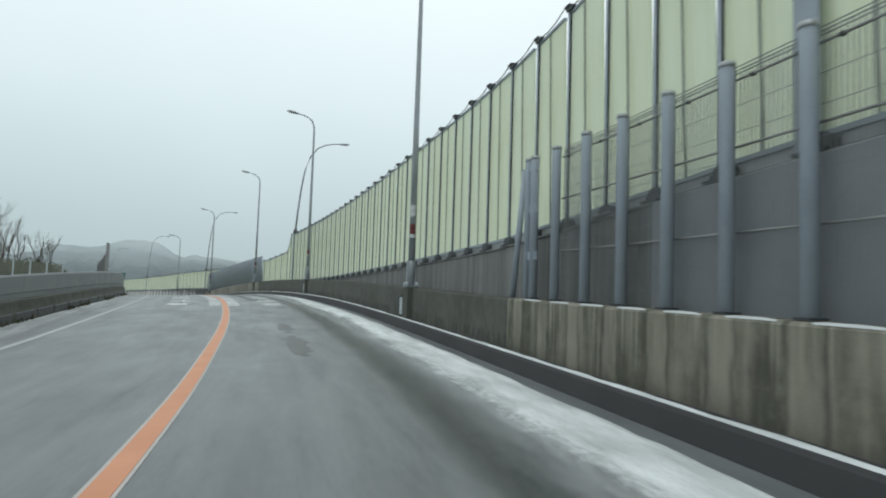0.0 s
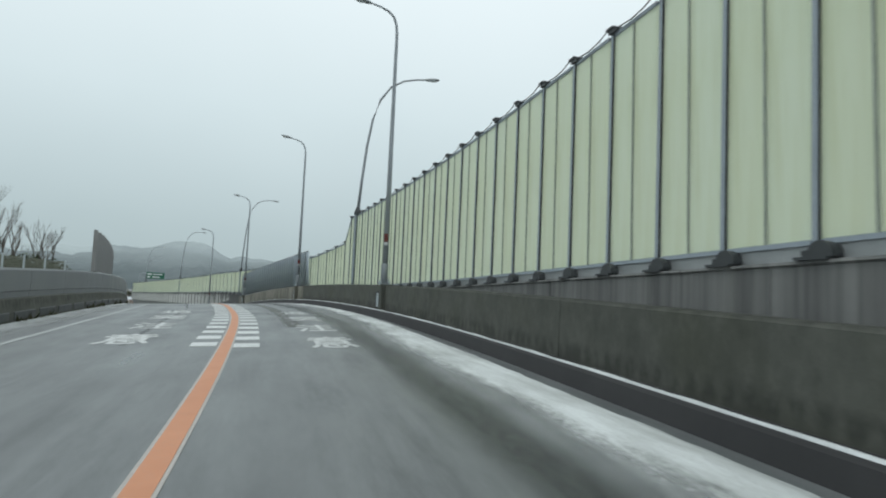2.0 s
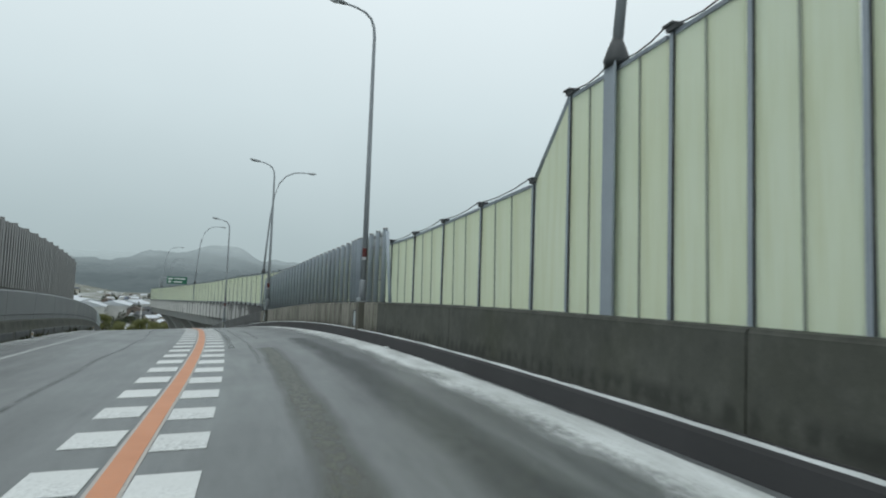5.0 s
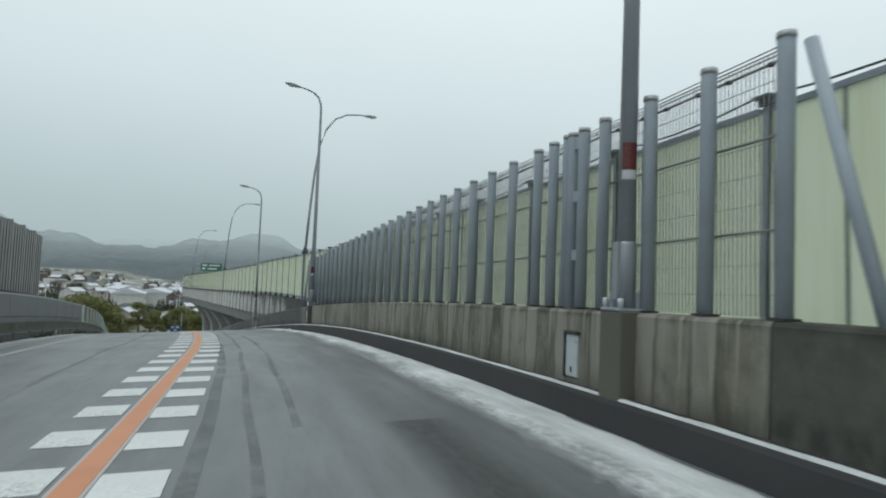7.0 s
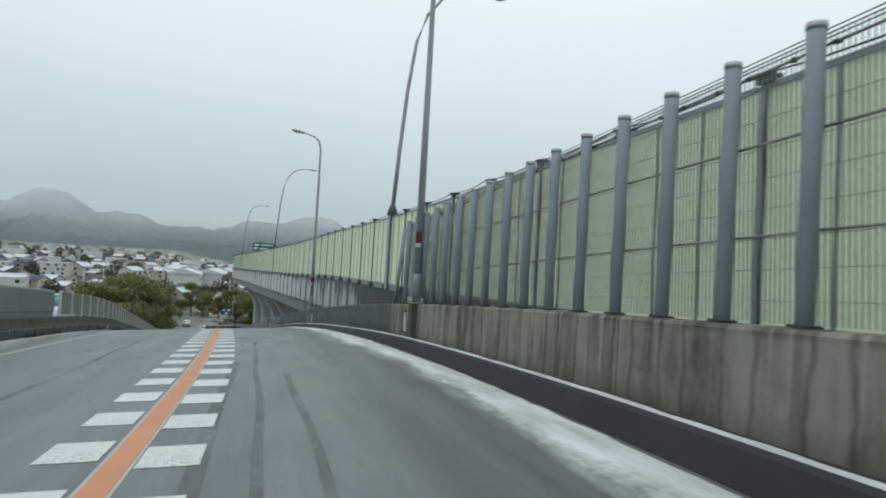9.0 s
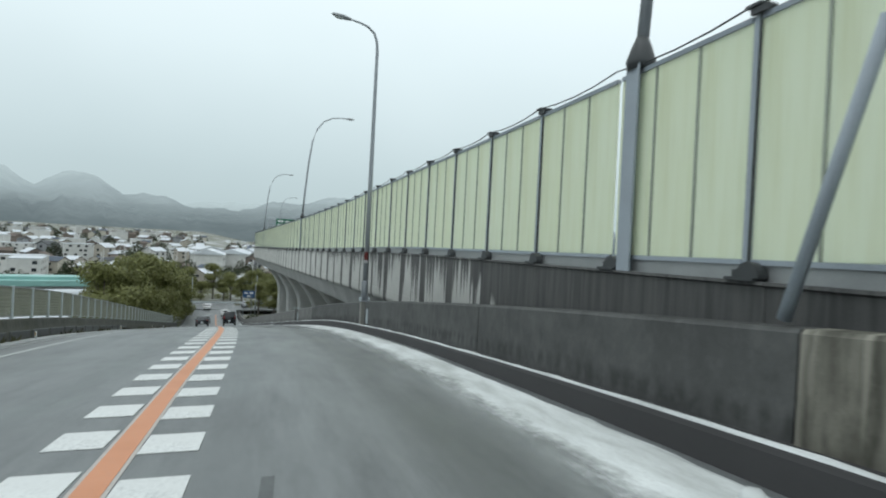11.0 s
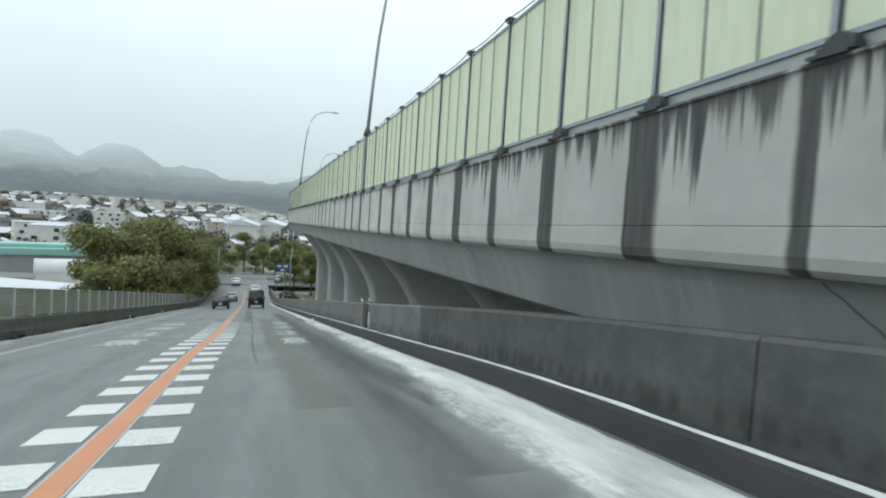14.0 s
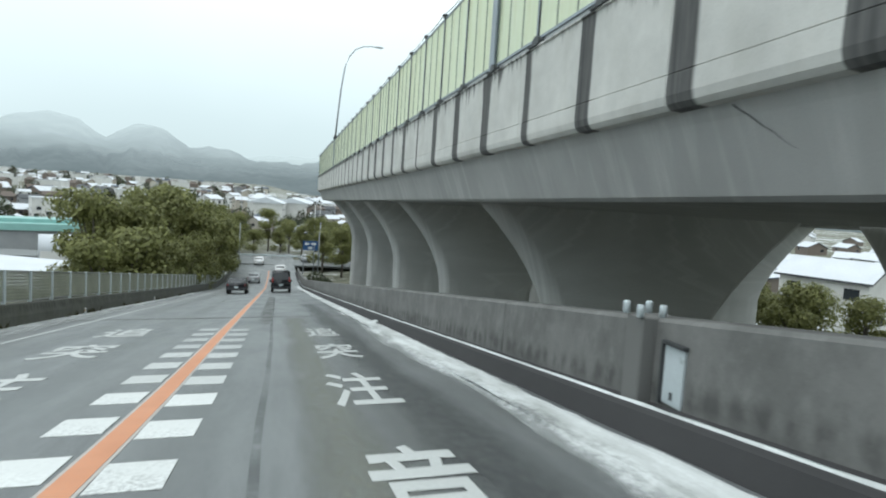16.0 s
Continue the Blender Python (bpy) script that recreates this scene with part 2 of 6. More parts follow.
def asphalt():
    mt, nt, b = material("wet_asphalt", 0.35, 0, 0.5)
    co = coords(nt, "UV")
    st = coords(nt, "UV", (0.12, 1.0, 1))
    sep = nt.nodes.new("ShaderNodeSeparateXYZ")
    nt.links.new(co, sep.inputs[0])
    grain = noise_tex(nt, co, 60, 3, 0.7)
    big = noise_tex(nt, coords(nt, "UV", (0.25, 0.6, 1)), 1.2, 5)
    streak = noise_tex(nt, st, 2.6, 6, 0.68)
    fine = noise_tex(nt, coords(nt, "UV", (0.3, 1, 1)), 14, 3)
    c = mix_rgb(nt, ramp(nt, streak, 0.32, 0.68), (0.08, 0.088, 0.09), (0.165, 0.178, 0.18))
    c = mix_rgb(nt, ramp(nt, big, 0.4, 0.75, 0, 0.55), c, (0.10, 0.108, 0.106))
    c = mix_rgb(nt, ramp(nt, fine, 0.4, 0.7, 0, 0.2), c, (0.19, 0.20, 0.202))
    c = mix_rgb(nt, ramp(nt, grain, 0.45, 0.75, 0, 0.45), c, (0.09, 0.09, 0.09))
    # wheel tracks wetter and darker, at four offsets across the carriageway
    lanes = None
    v = sep.outputs["Y"]
    for centre in (2.75, 4.5, 6.75, 8.7):
        dd = math_node(nt, "ABSOLUTE", math_node(nt, "SUBTRACT", v, centre))
        g = ramp(nt, dd, 0.08, 0.42, 1.0, 0.0)
        lanes = g if lanes is None else math_node(nt, "MAXIMUM", lanes, g)
    wet = math_node(nt, "MULTIPLY", lanes, ramp(nt, streak, 0.3, 0.6, 0.35, 1.0))
    c = mix_rgb(nt, math_node(nt, "MULTIPLY", wet, 0.6), c, (0.065, 0.07, 0.07))
    nt.links.new(c, b.inputs["Base Color"])
    r = math_node(nt, "ADD", ramp(nt, big, 0.3, 0.7, 0.52, 0.34), math_node(nt, "MULTIPLY", wet, -0.08))
    nt.links.new(r, b.inputs["Roughness"])
    bump(nt, b, grain, 0.35, 0.006)
    return mt


def concrete(name, light, dark, streak_scale=(2.2, 0.16), streak=(0.42, 0.6), rough=0.85, moss=None, base_band=None, runs=0.5, drips=False, posts=None):
    """Weathered concrete: tall run-off streaks, blotches, pores; base_band is a row of algae blots at a height."""
    mt, nt, b = material(name, rough, 0, 0.35)
    st = coords(nt, "UV", (streak_scale[0], streak_scale[1], 1))
    co = coords(nt, "UV")
    sep = nt.nodes.new("ShaderNodeSeparateXYZ")
    nt.links.new(co, sep.inputs[0])
    s1 = noise_tex(nt, st, 1.0, 6, 0.62)
    s2 = noise_tex(nt, coords(nt, "UV", (streak_scale[0] * 4, streak_scale[1] * 1.2, 1)), 1.3, 4)
    big = noise_tex(nt, co, 0.55, 5)
    pore = noise_tex(nt, co, 45, 3, 0.7)
    c = mix_rgb(nt, ramp(nt, s1, *streak), dark, light)
    c = mix_rgb(nt, ramp(nt, s2, 0.5, 0.66, 0, runs), c, tuple(x * 1.22 for x in light))
    if moss:
        c = mix_rgb(nt, ramp(nt, big, 0.48, 0.7, 0, 0.65), c, moss)
    else:
        c = mix_rgb(nt, ramp(nt, big, 0.45, 0.75, 0, 0.45), c, tuple(x * 0.8 for x in dark))
    if base_band:
        lo, hi = base_band
        v = sep.outputs["Y"]
        mid = (lo + hi) / 2
        near = ramp(nt, math_node(nt, "ABSOLUTE", math_node(nt, "SUBTRACT", v, mid)), (hi - lo) * 0.2, (hi - lo) * 0.7, 1.0, 0.0)
        blot = noise_tex(nt, coords(nt, "UV", (1.1, 1.0, 1)), 1.3, 3)
        ticks = math_node(nt, "SINE", math_node(nt, "MULTIPLY", math_node(nt, "ADD", sep.outputs["X"], math_node(nt, "MULTIPLY", big, 0.25)), 23.0))
        blot = math_node(nt, "ADD", blot, math_node(nt, "MULTIPLY", ticks, 0.07))
        c = mix_rgb(nt, math_node(nt, "MULTIPLY", near, ramp(nt, blot, 0.42, 0.56, 0, 0.62)), c, tuple(x * 0.45 for x in dark))
    if base_band or moss:
        mott = noise_tex(nt, coords(nt, "UV", (1.6, 1.1, 1)), 2.2, 6, 0.7)
        c = mix_rgb(nt, ramp(nt, mott, 0.50, 0.72, 0, 0.5), c, tuple(x * 1.25 for x in light))
        c = mix_rgb(nt, ramp(nt, mott, 0.46, 0.30, 0, 0.5), c, tuple(x * 0.7 for x in dark))
        # moss on the coping
        c = mix_rgb(nt, math_node(nt, "MULTIPLY", ramp(nt, sep.outputs["Y"], 1.49, 1.55), ramp(nt, mott, 0.35, 0.55, 0.9, 0.45)), c, tuple(x * 0.55 for x in dark))
    if drips:
        # lime runs that start at the top edge and end at uneven heights
        for scale, reach, strength in ((1.1, 1.5, 0.55), (4.5, 1.9, 0.8)):
            run = noise_tex(nt, coords(nt, "UV", (scale, 0.05, 1)), 1.6, 3, 0.6)
            end = math_node(nt, "ADD", sep.outputs["Y"], math_node(nt, "MULTIPLY", math_node(nt, "SUBTRACT", run, 0.6), 2.0 * reach))
            c = mix_rgb(nt, math_node(nt, "MULTIPLY", ramp(nt, run, 0.52, 0.60, 0, 1), ramp(nt, end, 0.9, 1.35, 0, strength)), c, tuple(x * 1.3 for x in light))
    if posts:
        # lime washed down at each post, dark growth in between, a fine line at the edge of the wash
        start, gap = posts
        wob = noise_tex(nt, coords(nt, "UV", (0.9, 1.3, 1)), 1.0, 3)
        turn = math_node(nt, "FRACT", math_node(nt, "ADD", math_node(nt, "DIVIDE", math_node(nt, "SUBTRACT", sep.outputs["X"], start), gap), 500.0))
        far = math_node(nt, "MULTIPLY", math_node(nt, "ABSOLUTE", math_node(nt, "SUBTRACT", turn, 0.5)), 2.0)
        far = math_node(nt, "ADD", far, math_node(nt, "MULTIPLY", math_node(nt, "SUBTRACT", wob, 0.5), 0.5))
        wash = math_node(nt, "MULTIPLY", ramp(nt, far, 0.60, 0.72), ramp(nt, s1, 0.35, 0.6, 0.25, 0.9))
        c = mix_rgb(nt, wash, c, tuple(x * 1.15 for x in light))
        edge = math_node(nt, "MULTIPLY", ramp(nt, far, 0.53, 0.60), ramp(nt, far, 0.72, 0.62))
        c = mix_rgb(nt, math_node(nt, "MULTIPLY", edge, 0.45), c, tuple(x * 0.6 for x in dark))
        # patchily darker towards the bottom
        low = math_node(nt, "MULTIPLY", ramp(nt, sep.outputs["Y"], 0.95, 0.6), ramp(nt, big, 0.4, 0.6, 0.2, 0.75))
        c = mix_rgb(nt, low, c, tuple(x * 0.75 for x in dark))
    c = mix_rgb(nt, ramp(nt, pore, 0.5, 0.8, 0, 0.3), c, tuple(x * 0.6 for x in dark))
    nt.links.new(c, b.inputs["Base Color"])
    bump(nt, b, math_node(nt, "ADD", pore, math_node(nt, "MULTIPLY", s1, 0.6)), 0.3, 0.006)
    return mt


def fascia():
    """Pale precast wall with dark run-off: bands under the barrier's feet, drips and broad sheets from the coping."""
    mt, nt, b = material("stained_fascia", 0.85, 0, 0.35)
    co = coords(nt, "UV")
    sep = nt.nodes.new("ShaderNodeSeparateXYZ")
    nt.links.new(co, sep.inputs[0])
    u, v = sep.outputs["X"], math_node(nt, "SUBTRACT", sep.outputs["Y"], 0.34)
    big = noise_tex(nt, co, 0.8, 6, 0.65)
    pore = noise_tex(nt, co, 40, 3, 0.7)
    wob = noise_tex(nt, coords(nt, "UV", (1.2, 0.7, 1)), 1.0, 3)
    lines = noise_tex(nt, coords(nt, "UV", (2.6, 0.05, 1)), 1.0, 5, 0.7)
    fringe = noise_tex(nt, coords(nt, "UV", (9.0, 0.5, 1)), 1.0, 3, 0.6)
    patch = noise_tex(nt, coords(nt, "UV", (0.23, 0.0, 1)), 1.0, 3)
    # a band at each foot, of uneven width
    ph = math_node(nt, "FRACT", math_node(nt, "DIVIDE", math_node(nt, "ADD", u, 244.5 - 88.42), 2.445))
    ph = math_node(nt, "ADD", ph, math_node(nt, "MULTIPLY", math_node(nt, "SUBTRACT", wob, 0.5), 0.05))
    dist = math_node(nt, "MULTIPLY", math_node(nt, "ABSOLUTE", math_node(nt, "SUBTRACT", ph, 0.90)), 2.445)
    cell = noise_tex(nt, coords(nt, "UV", (0.41, 0.0, 1)), 2.3, 0)
    width = ramp(nt, cell, 0.3, 0.7, 0.11, 0.46)
    band = math_node(nt, "SUBTRACT", 1.0, ramp(nt, math_node(nt, "DIVIDE", dist, width), 0.8, 1.08))
    # drips: how far down each line has run
    run = math_node(nt, "MULTIPLY", ramp(nt, lines, 0.44, 0.64, 0.06, 2.4), ramp(nt, patch, 0.40, 0.60, 0.2, 1.1))
    run = math_node(nt, "MULTIPLY", run, ramp(nt, u, 106, 118, 1.0, 0.3))
    run = math_node(nt, "ADD", run, ramp(nt, u, 40, 62, 0.7, 0.0))
    run = math_node(nt, "ADD", run, ramp(nt, math_node(nt, "ADD", u, math_node(nt, "MULTIPLY", wob, 2.0)), 92.5, 95.0, 1.5, 0.0))
    run = math_node(nt, "ADD", run, math_node(nt, "MULTIPLY", math_node(nt, "SUBTRACT", fringe, 0.5), 0.5))
    drip = ramp(nt, math_node(nt, "SUBTRACT", run, v), -0.06, 0.24)
    dirt = math_node(nt, "MAXIMUM", band, drip)
    dirt = math_node(nt, "MULTIPLY", dirt, ramp(nt, fringe, 0.3, 0.62, 0.98, 0.86))
    # the older stretch is only greyed in streaks
    washed = math_node(nt, "MULTIPLY", ramp(nt, u, 40, 52, 1.0, 0.0), ramp(nt, lines, 0.38, 0.62, 0.42, 0.08))
    dirt = math_node(nt, "MULTIPLY", dirt, math_node(nt, "SUBTRACT", 1.0, washed))
    clean = mix_rgb(nt, ramp(nt, big, 0.3, 0.7), (0.44, 0.445, 0.425), (0.60, 0.605, 0.575))
    clean = mix_rgb(nt, ramp(nt, u, 108, 124, 0.32, 0.0), clean, (0.20, 0.205, 0.195))
    clean = mix_rgb(nt, ramp(nt, wob, 0.5, 0.7, 0, 0.35), clean, (0.36, 0.36, 0.325))
    c = mix_rgb(nt, dirt, clean, (0.046, 0.047, 0.048))
    c = mix_rgb(nt, ramp(nt, pore, 0.5, 0.8, 0, 0.22), c, (0.16, 0.16, 0.15))
    nt.links.new(c, b.inputs["Base Color"])
    bump(nt, b, pore, 0.25, 0.005)
    return mt


def translucent_panel():
    """Milky greenish acrylic sheet."""
    mt, nt, b = material("milky_panel", 0.42, 0, 0.4)
    co = coords(nt, "Object")
    info = nt.nodes.new("ShaderNodeObjectInfo")
    big = noise_tex(nt, co, 0.6, 4)
    runs = noise_tex(nt, coords(nt, "Object", (6, 6, 0.35)), 1.0, 5, 0.6)
    c = mix_rgb(nt, ramp(nt, big, 0.3, 0.7), (0.85, 0.905, 0.78), (0.89, 0.94, 0.85))
    c = mix_rgb(nt, ramp(nt, info.outputs["Random"], 0.0, 1.0, 0.0, 0.28), c, (0.82, 0.845, 0.65))
    c = mix_rgb(nt, ramp(nt, runs, 0.45, 0.72, 0, 0.5), c, (0.68, 0.70, 0.50))
    nt.links.new(c, b.inputs["Base Color"])
    tr = nt.nodes.new("ShaderNodeBsdfTranslucent")
    nt.links.new(mix_rgb(nt, 0.3, c, (0.985, 1.0, 0.90)), tr.inputs["Color"])
    mx = nt.nodes.new("ShaderNodeMixShader")
    mx.inputs[0].default_value = 0.84
    nt.links.new(b.outputs[0], mx.inputs[1])
    nt.links.new(tr.outputs[0], mx.inputs[2])
    nt.links.new(mx.outputs[0], nt.nodes["Material Output"].inputs["Surface"])
    return mt


def worn_paint(name, col, under, rough=0.55):
    mt, nt, b = material(name, rough, 0, 0.4)
    co = coords(nt, "Object")
    info = nt.nodes.new("ShaderNodeObjectInfo")
    big = noise_tex(nt, co, 1.4, 5, 0.6)
    fine = noise_tex(nt, co, 22, 4, 0.7)
    wear = math_node(nt, "MULTIPLY", ramp(nt, fine, 0.40, 0.66), ramp(nt, big, 0.35, 0.65, 0.1, 1.0))
    wear = math_node(nt, "MULTIPLY", wear, ramp(nt, info.outputs["Random"], 0, 1, 0.35, 1.0))
    c0 = mix_rgb(nt, ramp(nt, big, 0.3, 0.7), tuple(x * 0.85 for x in col), col)
    nt.links.new(mix_rgb(nt, wear, c0, under), b.inputs["Base Color"])
    bump(nt, b, fine, 0.2, 0.003)
    return mt


def thin_layer(nt, b, cover):
    """Lets the ground show where the layer runs out."""
    clear = nt.nodes.new("ShaderNodeBsdfTransparent")
    mx = nt.nodes.new("ShaderNodeMixShader")
    nt.links.new(cover, mx.inputs[0])
    nt.links.new(clear.outputs[0], mx.inputs[1])
    nt.links.new(b.outputs[0], mx.inputs[2])
    nt.links.new(mx.outputs[0], nt.nodes["Material Output"].inputs["Surface"])


def slush(name="dirty_snow", melt=None):
    mt, nt, b = material(name, 0.75, 0, 0.4)
    co = coords(nt, "UV")
    sep = nt.nodes.new("ShaderNodeSeparateXYZ")
    nt.links.new(co, sep.inputs[0])
    big = noise_tex(nt, coords(nt, "UV", (0.35, 1.5, 1)), 1.6, 6, 0.6)
    fine = noise_tex(nt, co, 20, 4, 0.7)
    c = mix_rgb(nt, ramp(nt, big, 0.3, 0.66), (0.36, 0.38, 0.37), (0.70, 0.73, 0.73))
    c = mix_rgb(nt, ramp(nt, fine, 0.5, 0.75, 0, 0.45), c, (0.36, 0.37, 0.36))
    nt.links.new(c, b.inputs["Base Color"])
    bump(nt, b, math_node(nt, "ADD", fine, big), 0.5, 0.02)
    if melt:
        grain = noise_tex(nt, coords(nt, "UV", (0.7, 1.0, 1)), 9, 5, 0.7)
        edge = math_node(nt, "ADD", sep.outputs["Y"], math_node(nt, "MULTIPLY", math_node(nt, "SUBTRACT", grain, 0.5), 0.5))
        edge = math_node(nt, "ADD", edge, math_node(nt, "MULTIPLY", math_node(nt, "SUBTRACT", big, 0.5), 0.5))
        thin_layer(nt, b, ramp(nt, edge, melt[0], melt[1]))
    return mt


def wet_stain(name, col, rough, most=0.9, least=0.55):
    """Thin mud or tar film with broken edges."""
    mt, nt, b = material(name, rough, 0, 0.5)
    co = coords(nt, "Object")
    big = noise_tex(nt, co, 1.1, 5, 0.65)
    fine = noise_tex(nt, co, 12, 4, 0.7)
    c = mix_rgb(nt, ramp(nt, big, 0.3, 0.7), tuple(x * 0.7 for x in col), tuple(x * 1.3 for x in col))
    nt.links.new(c, b.inputs["Base Color"])
    thin_layer(nt, b, ramp(nt, math_node(nt, "ADD", big, math_node(nt, "MULTIPLY", fine, 0.5)), least, least + 0.3, 0.0, most))
    return mt


def soft_film(name, col, rough, width, most):
    """Film on the road that thins out towards both of its sides."""
    mt, nt, b = material(name, rough, 0, 0.5)
    co = coords(nt, "UV")
    sep = nt.nodes.new("ShaderNodeSeparateXYZ")
    nt.links.new(co, sep.inputs[0])
    big = noise_tex(nt, coords(nt, "UV", (0.35, 1.4, 1)), 1.2, 5, 0.6)
    fine = noise_tex(nt, coords(nt, "UV", (0.5, 1.0, 1)), 9, 4, 0.7)
    c = mix_rgb(nt, ramp(nt, fine, 0.35, 0.65), tuple(x * 0.8 for x in col), tuple(x * 1.2 for x in col))
    nt.links.new(c, b.inputs["Base Color"])
    off = math_node(nt, "ABSOLUTE", math_node(nt, "SUBTRACT", sep.outputs["Y"], width / 2))
    off = math_node(nt, "ADD", off, math_node(nt, "MULTIPLY", math_node(nt, "SUBTRACT", big, 0.5), width * 0.4))
    cover = math_node(nt, "MULTIPLY", ramp(nt, off, width * 0.12, width * 0.4, most, 0.0), ramp(nt, fine, 0.3, 0.6, 0.55, 1.0))
    thin_layer(nt, b, cover)
    return mt


def foliage(name, dark, light):
    mt, nt, b = material(name, 0.6, 0, 0.3)
    geo = nt.nodes.new("ShaderNodeNewGeometry")
    info = nt.nodes.new("ShaderNodeObjectInfo")
    c = mix_rgb(nt, geo.outputs["Random Per Island"], dark, light)
    c = mix_rgb(nt, ramp(nt, info.outputs["Random"], 0, 1, 0, 0.4), c, dark)
    nt.links.new(c, b.inputs["Base Color"])
    tr = nt.nodes.new("ShaderNodeBsdfTranslucent")
    nt.links.new(c, tr.inputs["Color"])
    mx = nt.nodes.new("ShaderNodeMixShader")
    mx.inputs[0].default_value = 0.3
    nt.links.new(b.outputs[0], mx.inputs[1])
    nt.links.new(tr.outputs[0], mx.inputs[2])
    nt.links.new(mx.outputs[0], nt.nodes["Material Output"].inputs["Surface"])
    return mt


def misty(name, near, far, glow, cloud):
    """Wooded slope far off; its mist is painted as glow, and its top fades clear for cloud."""
    mt, nt, b = material(name, 1.0, 0, 0.0)
    co = coords(nt, "Object")
    n1 = noise_tex(nt, co, 0.004, 8, 0.65)
    n2 = noise_tex(nt, co, 0.03, 4, 0.6)
    n3 = noise_tex(nt, coords(nt, "Object", (1, 1, 2.5)), 0.0022, 5, 0.6)
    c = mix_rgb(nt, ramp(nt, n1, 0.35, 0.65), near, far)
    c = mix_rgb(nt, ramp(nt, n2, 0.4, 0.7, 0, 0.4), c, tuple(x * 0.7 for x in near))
    nt.links.new(c, b.inputs["Base Color"])
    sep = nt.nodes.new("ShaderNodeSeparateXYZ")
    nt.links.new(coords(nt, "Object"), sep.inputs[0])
    # haze put in as emission, paler with height
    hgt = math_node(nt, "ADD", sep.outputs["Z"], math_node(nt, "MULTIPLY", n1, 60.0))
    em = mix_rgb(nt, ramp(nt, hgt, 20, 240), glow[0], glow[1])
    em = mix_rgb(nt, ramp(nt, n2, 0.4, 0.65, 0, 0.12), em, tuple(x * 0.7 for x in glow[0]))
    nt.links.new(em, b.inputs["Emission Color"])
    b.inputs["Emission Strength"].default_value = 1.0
    # slope turns transparent upwards, standing in for the cloud
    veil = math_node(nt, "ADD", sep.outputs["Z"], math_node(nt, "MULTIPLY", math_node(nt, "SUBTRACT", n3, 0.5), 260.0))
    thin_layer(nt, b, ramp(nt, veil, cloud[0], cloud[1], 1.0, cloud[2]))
    return mt


ASPHALT = asphalt()
DARK_ASPHALT = simple("tar_repair", (0.06, 0.06, 0.056), 0.45, vary=0.35, scale=1.5)
TAR = wet_stain("tar_film", (0.05, 0.05, 0.046), 0.35, 0.9, 0.45)
TAR_SOLID = wet_stain("tar_patch", (0.055, 0.056, 0.052), 0.4, 0.95, 0.28)
SEAM = wet_stain("seam_film", (0.065, 0.07, 0.07), 0.4, 0.2)
MUD_STREAK = soft_film("muddy_film", (0.075, 0.078, 0.056), 0.4, 0.8, 0.75)
PALE_MUD = soft_film("pale_muddy_film", (0.17, 0.178, 0.145), 0.5, 1.0, 0.55)
WET_TRACK = soft_film("wet_track_film", (0.055, 0.06, 0.06), 0.3, 1.1, 0.5)
PARAPET = concrete("weathered_parapet", (0.215, 0.207, 0.165), (0.075, 0.075, 0.056), streak_scale=(1.5, 0.35), streak=(0.44, 0.66), moss=(0.085, 0.088, 0.056), drips=True, posts=(8.85, 0.98))
PARAPET_UPPER = concrete("streaked_parapet", (0.235, 0.227, 0.192), (0.076, 0.075, 0.06), streak_scale=(1.5, 0.35), streak=(0.38, 0.58), moss=(0.095, 0.097, 0.066), drips=True, posts=(61.3, 0.845))
PARAPET_DARK = concrete("sooty_parapet", (0.104, 0.107, 0.092), (0.058, 0.061, 0.052), streak_scale=(0.6, 0.7), streak=(0.3, 0.75), moss=(0.062, 0.066, 0.045), base_band=(0.66, 0.9), runs=0.12)
PARAPET_BLACK = concrete("black_parapet", (0.115, 0.118, 0.115), (0.062, 0.064, 0.063), streak_scale=(0.6, 0.8), streak=(0.3, 0.75), base_band=(0.66, 0.9), runs=0.1)
PARAPET_GREY = concrete("grey_parapet", (0.195, 0.197, 0.19), (0.11, 0.112, 0.107), streak_scale=(0.7, 0.7), streak=(0.3, 0.75), base_band=(0.66, 0.9), runs=0.15)
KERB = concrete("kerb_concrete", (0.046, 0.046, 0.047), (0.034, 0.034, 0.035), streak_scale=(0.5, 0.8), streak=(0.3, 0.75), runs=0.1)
PEDESTAL = concrete("pedestal_concrete", (0.30, 0.298, 0.275), (0.17, 0.17, 0.155), streak_scale=(2.0, 0.4), streak=(0.35, 0.65))
FASCIA = fascia()
GIRDER = concrete("girder_concrete", (0.42, 0.425, 0.415), (0.32, 0.325, 0.315), streak_scale=(0.5, 0.2), streak=(0.3, 0.8))
PIER = concrete("pier_concrete", (0.55, 0.555, 0.54), (0.44, 0.445, 0.43), streak_scale=(0.8, 0.1), streak=(0.3, 0.8))
COVER = simple("cover_steel_sheet", (0.25, 0.266, 0.28), 0.5, 0.0, vary=0.1, scale=0.7)
PLATE = simple("dull_steel_sheet", (0.165, 0.175, 0.182), 0.5, 0.0, vary=0.12, scale=0.7)
STEEL = simple("grey_painted_steel", (0.33, 0.375, 0.415), 0.7, 0.0, 0.25, vary=0.1, scale=1.5)
RIB_SHADE = simple("rib_gap_shade", (0.06, 0.063, 0.065), 0.6, vary=0.2, scale=1.0)
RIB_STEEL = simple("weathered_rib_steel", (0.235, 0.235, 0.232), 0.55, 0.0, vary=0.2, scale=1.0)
GALV = simple("galvanised_steel", (0.36, 0.375, 0.375), 0.4, 0.4, vary=0.12, scale=2.0)
POLE = simple("grey_lamp_pole", (0.30, 0.325, 0.345), 0.42, 0.2, vary=0.12, scale=1.0)
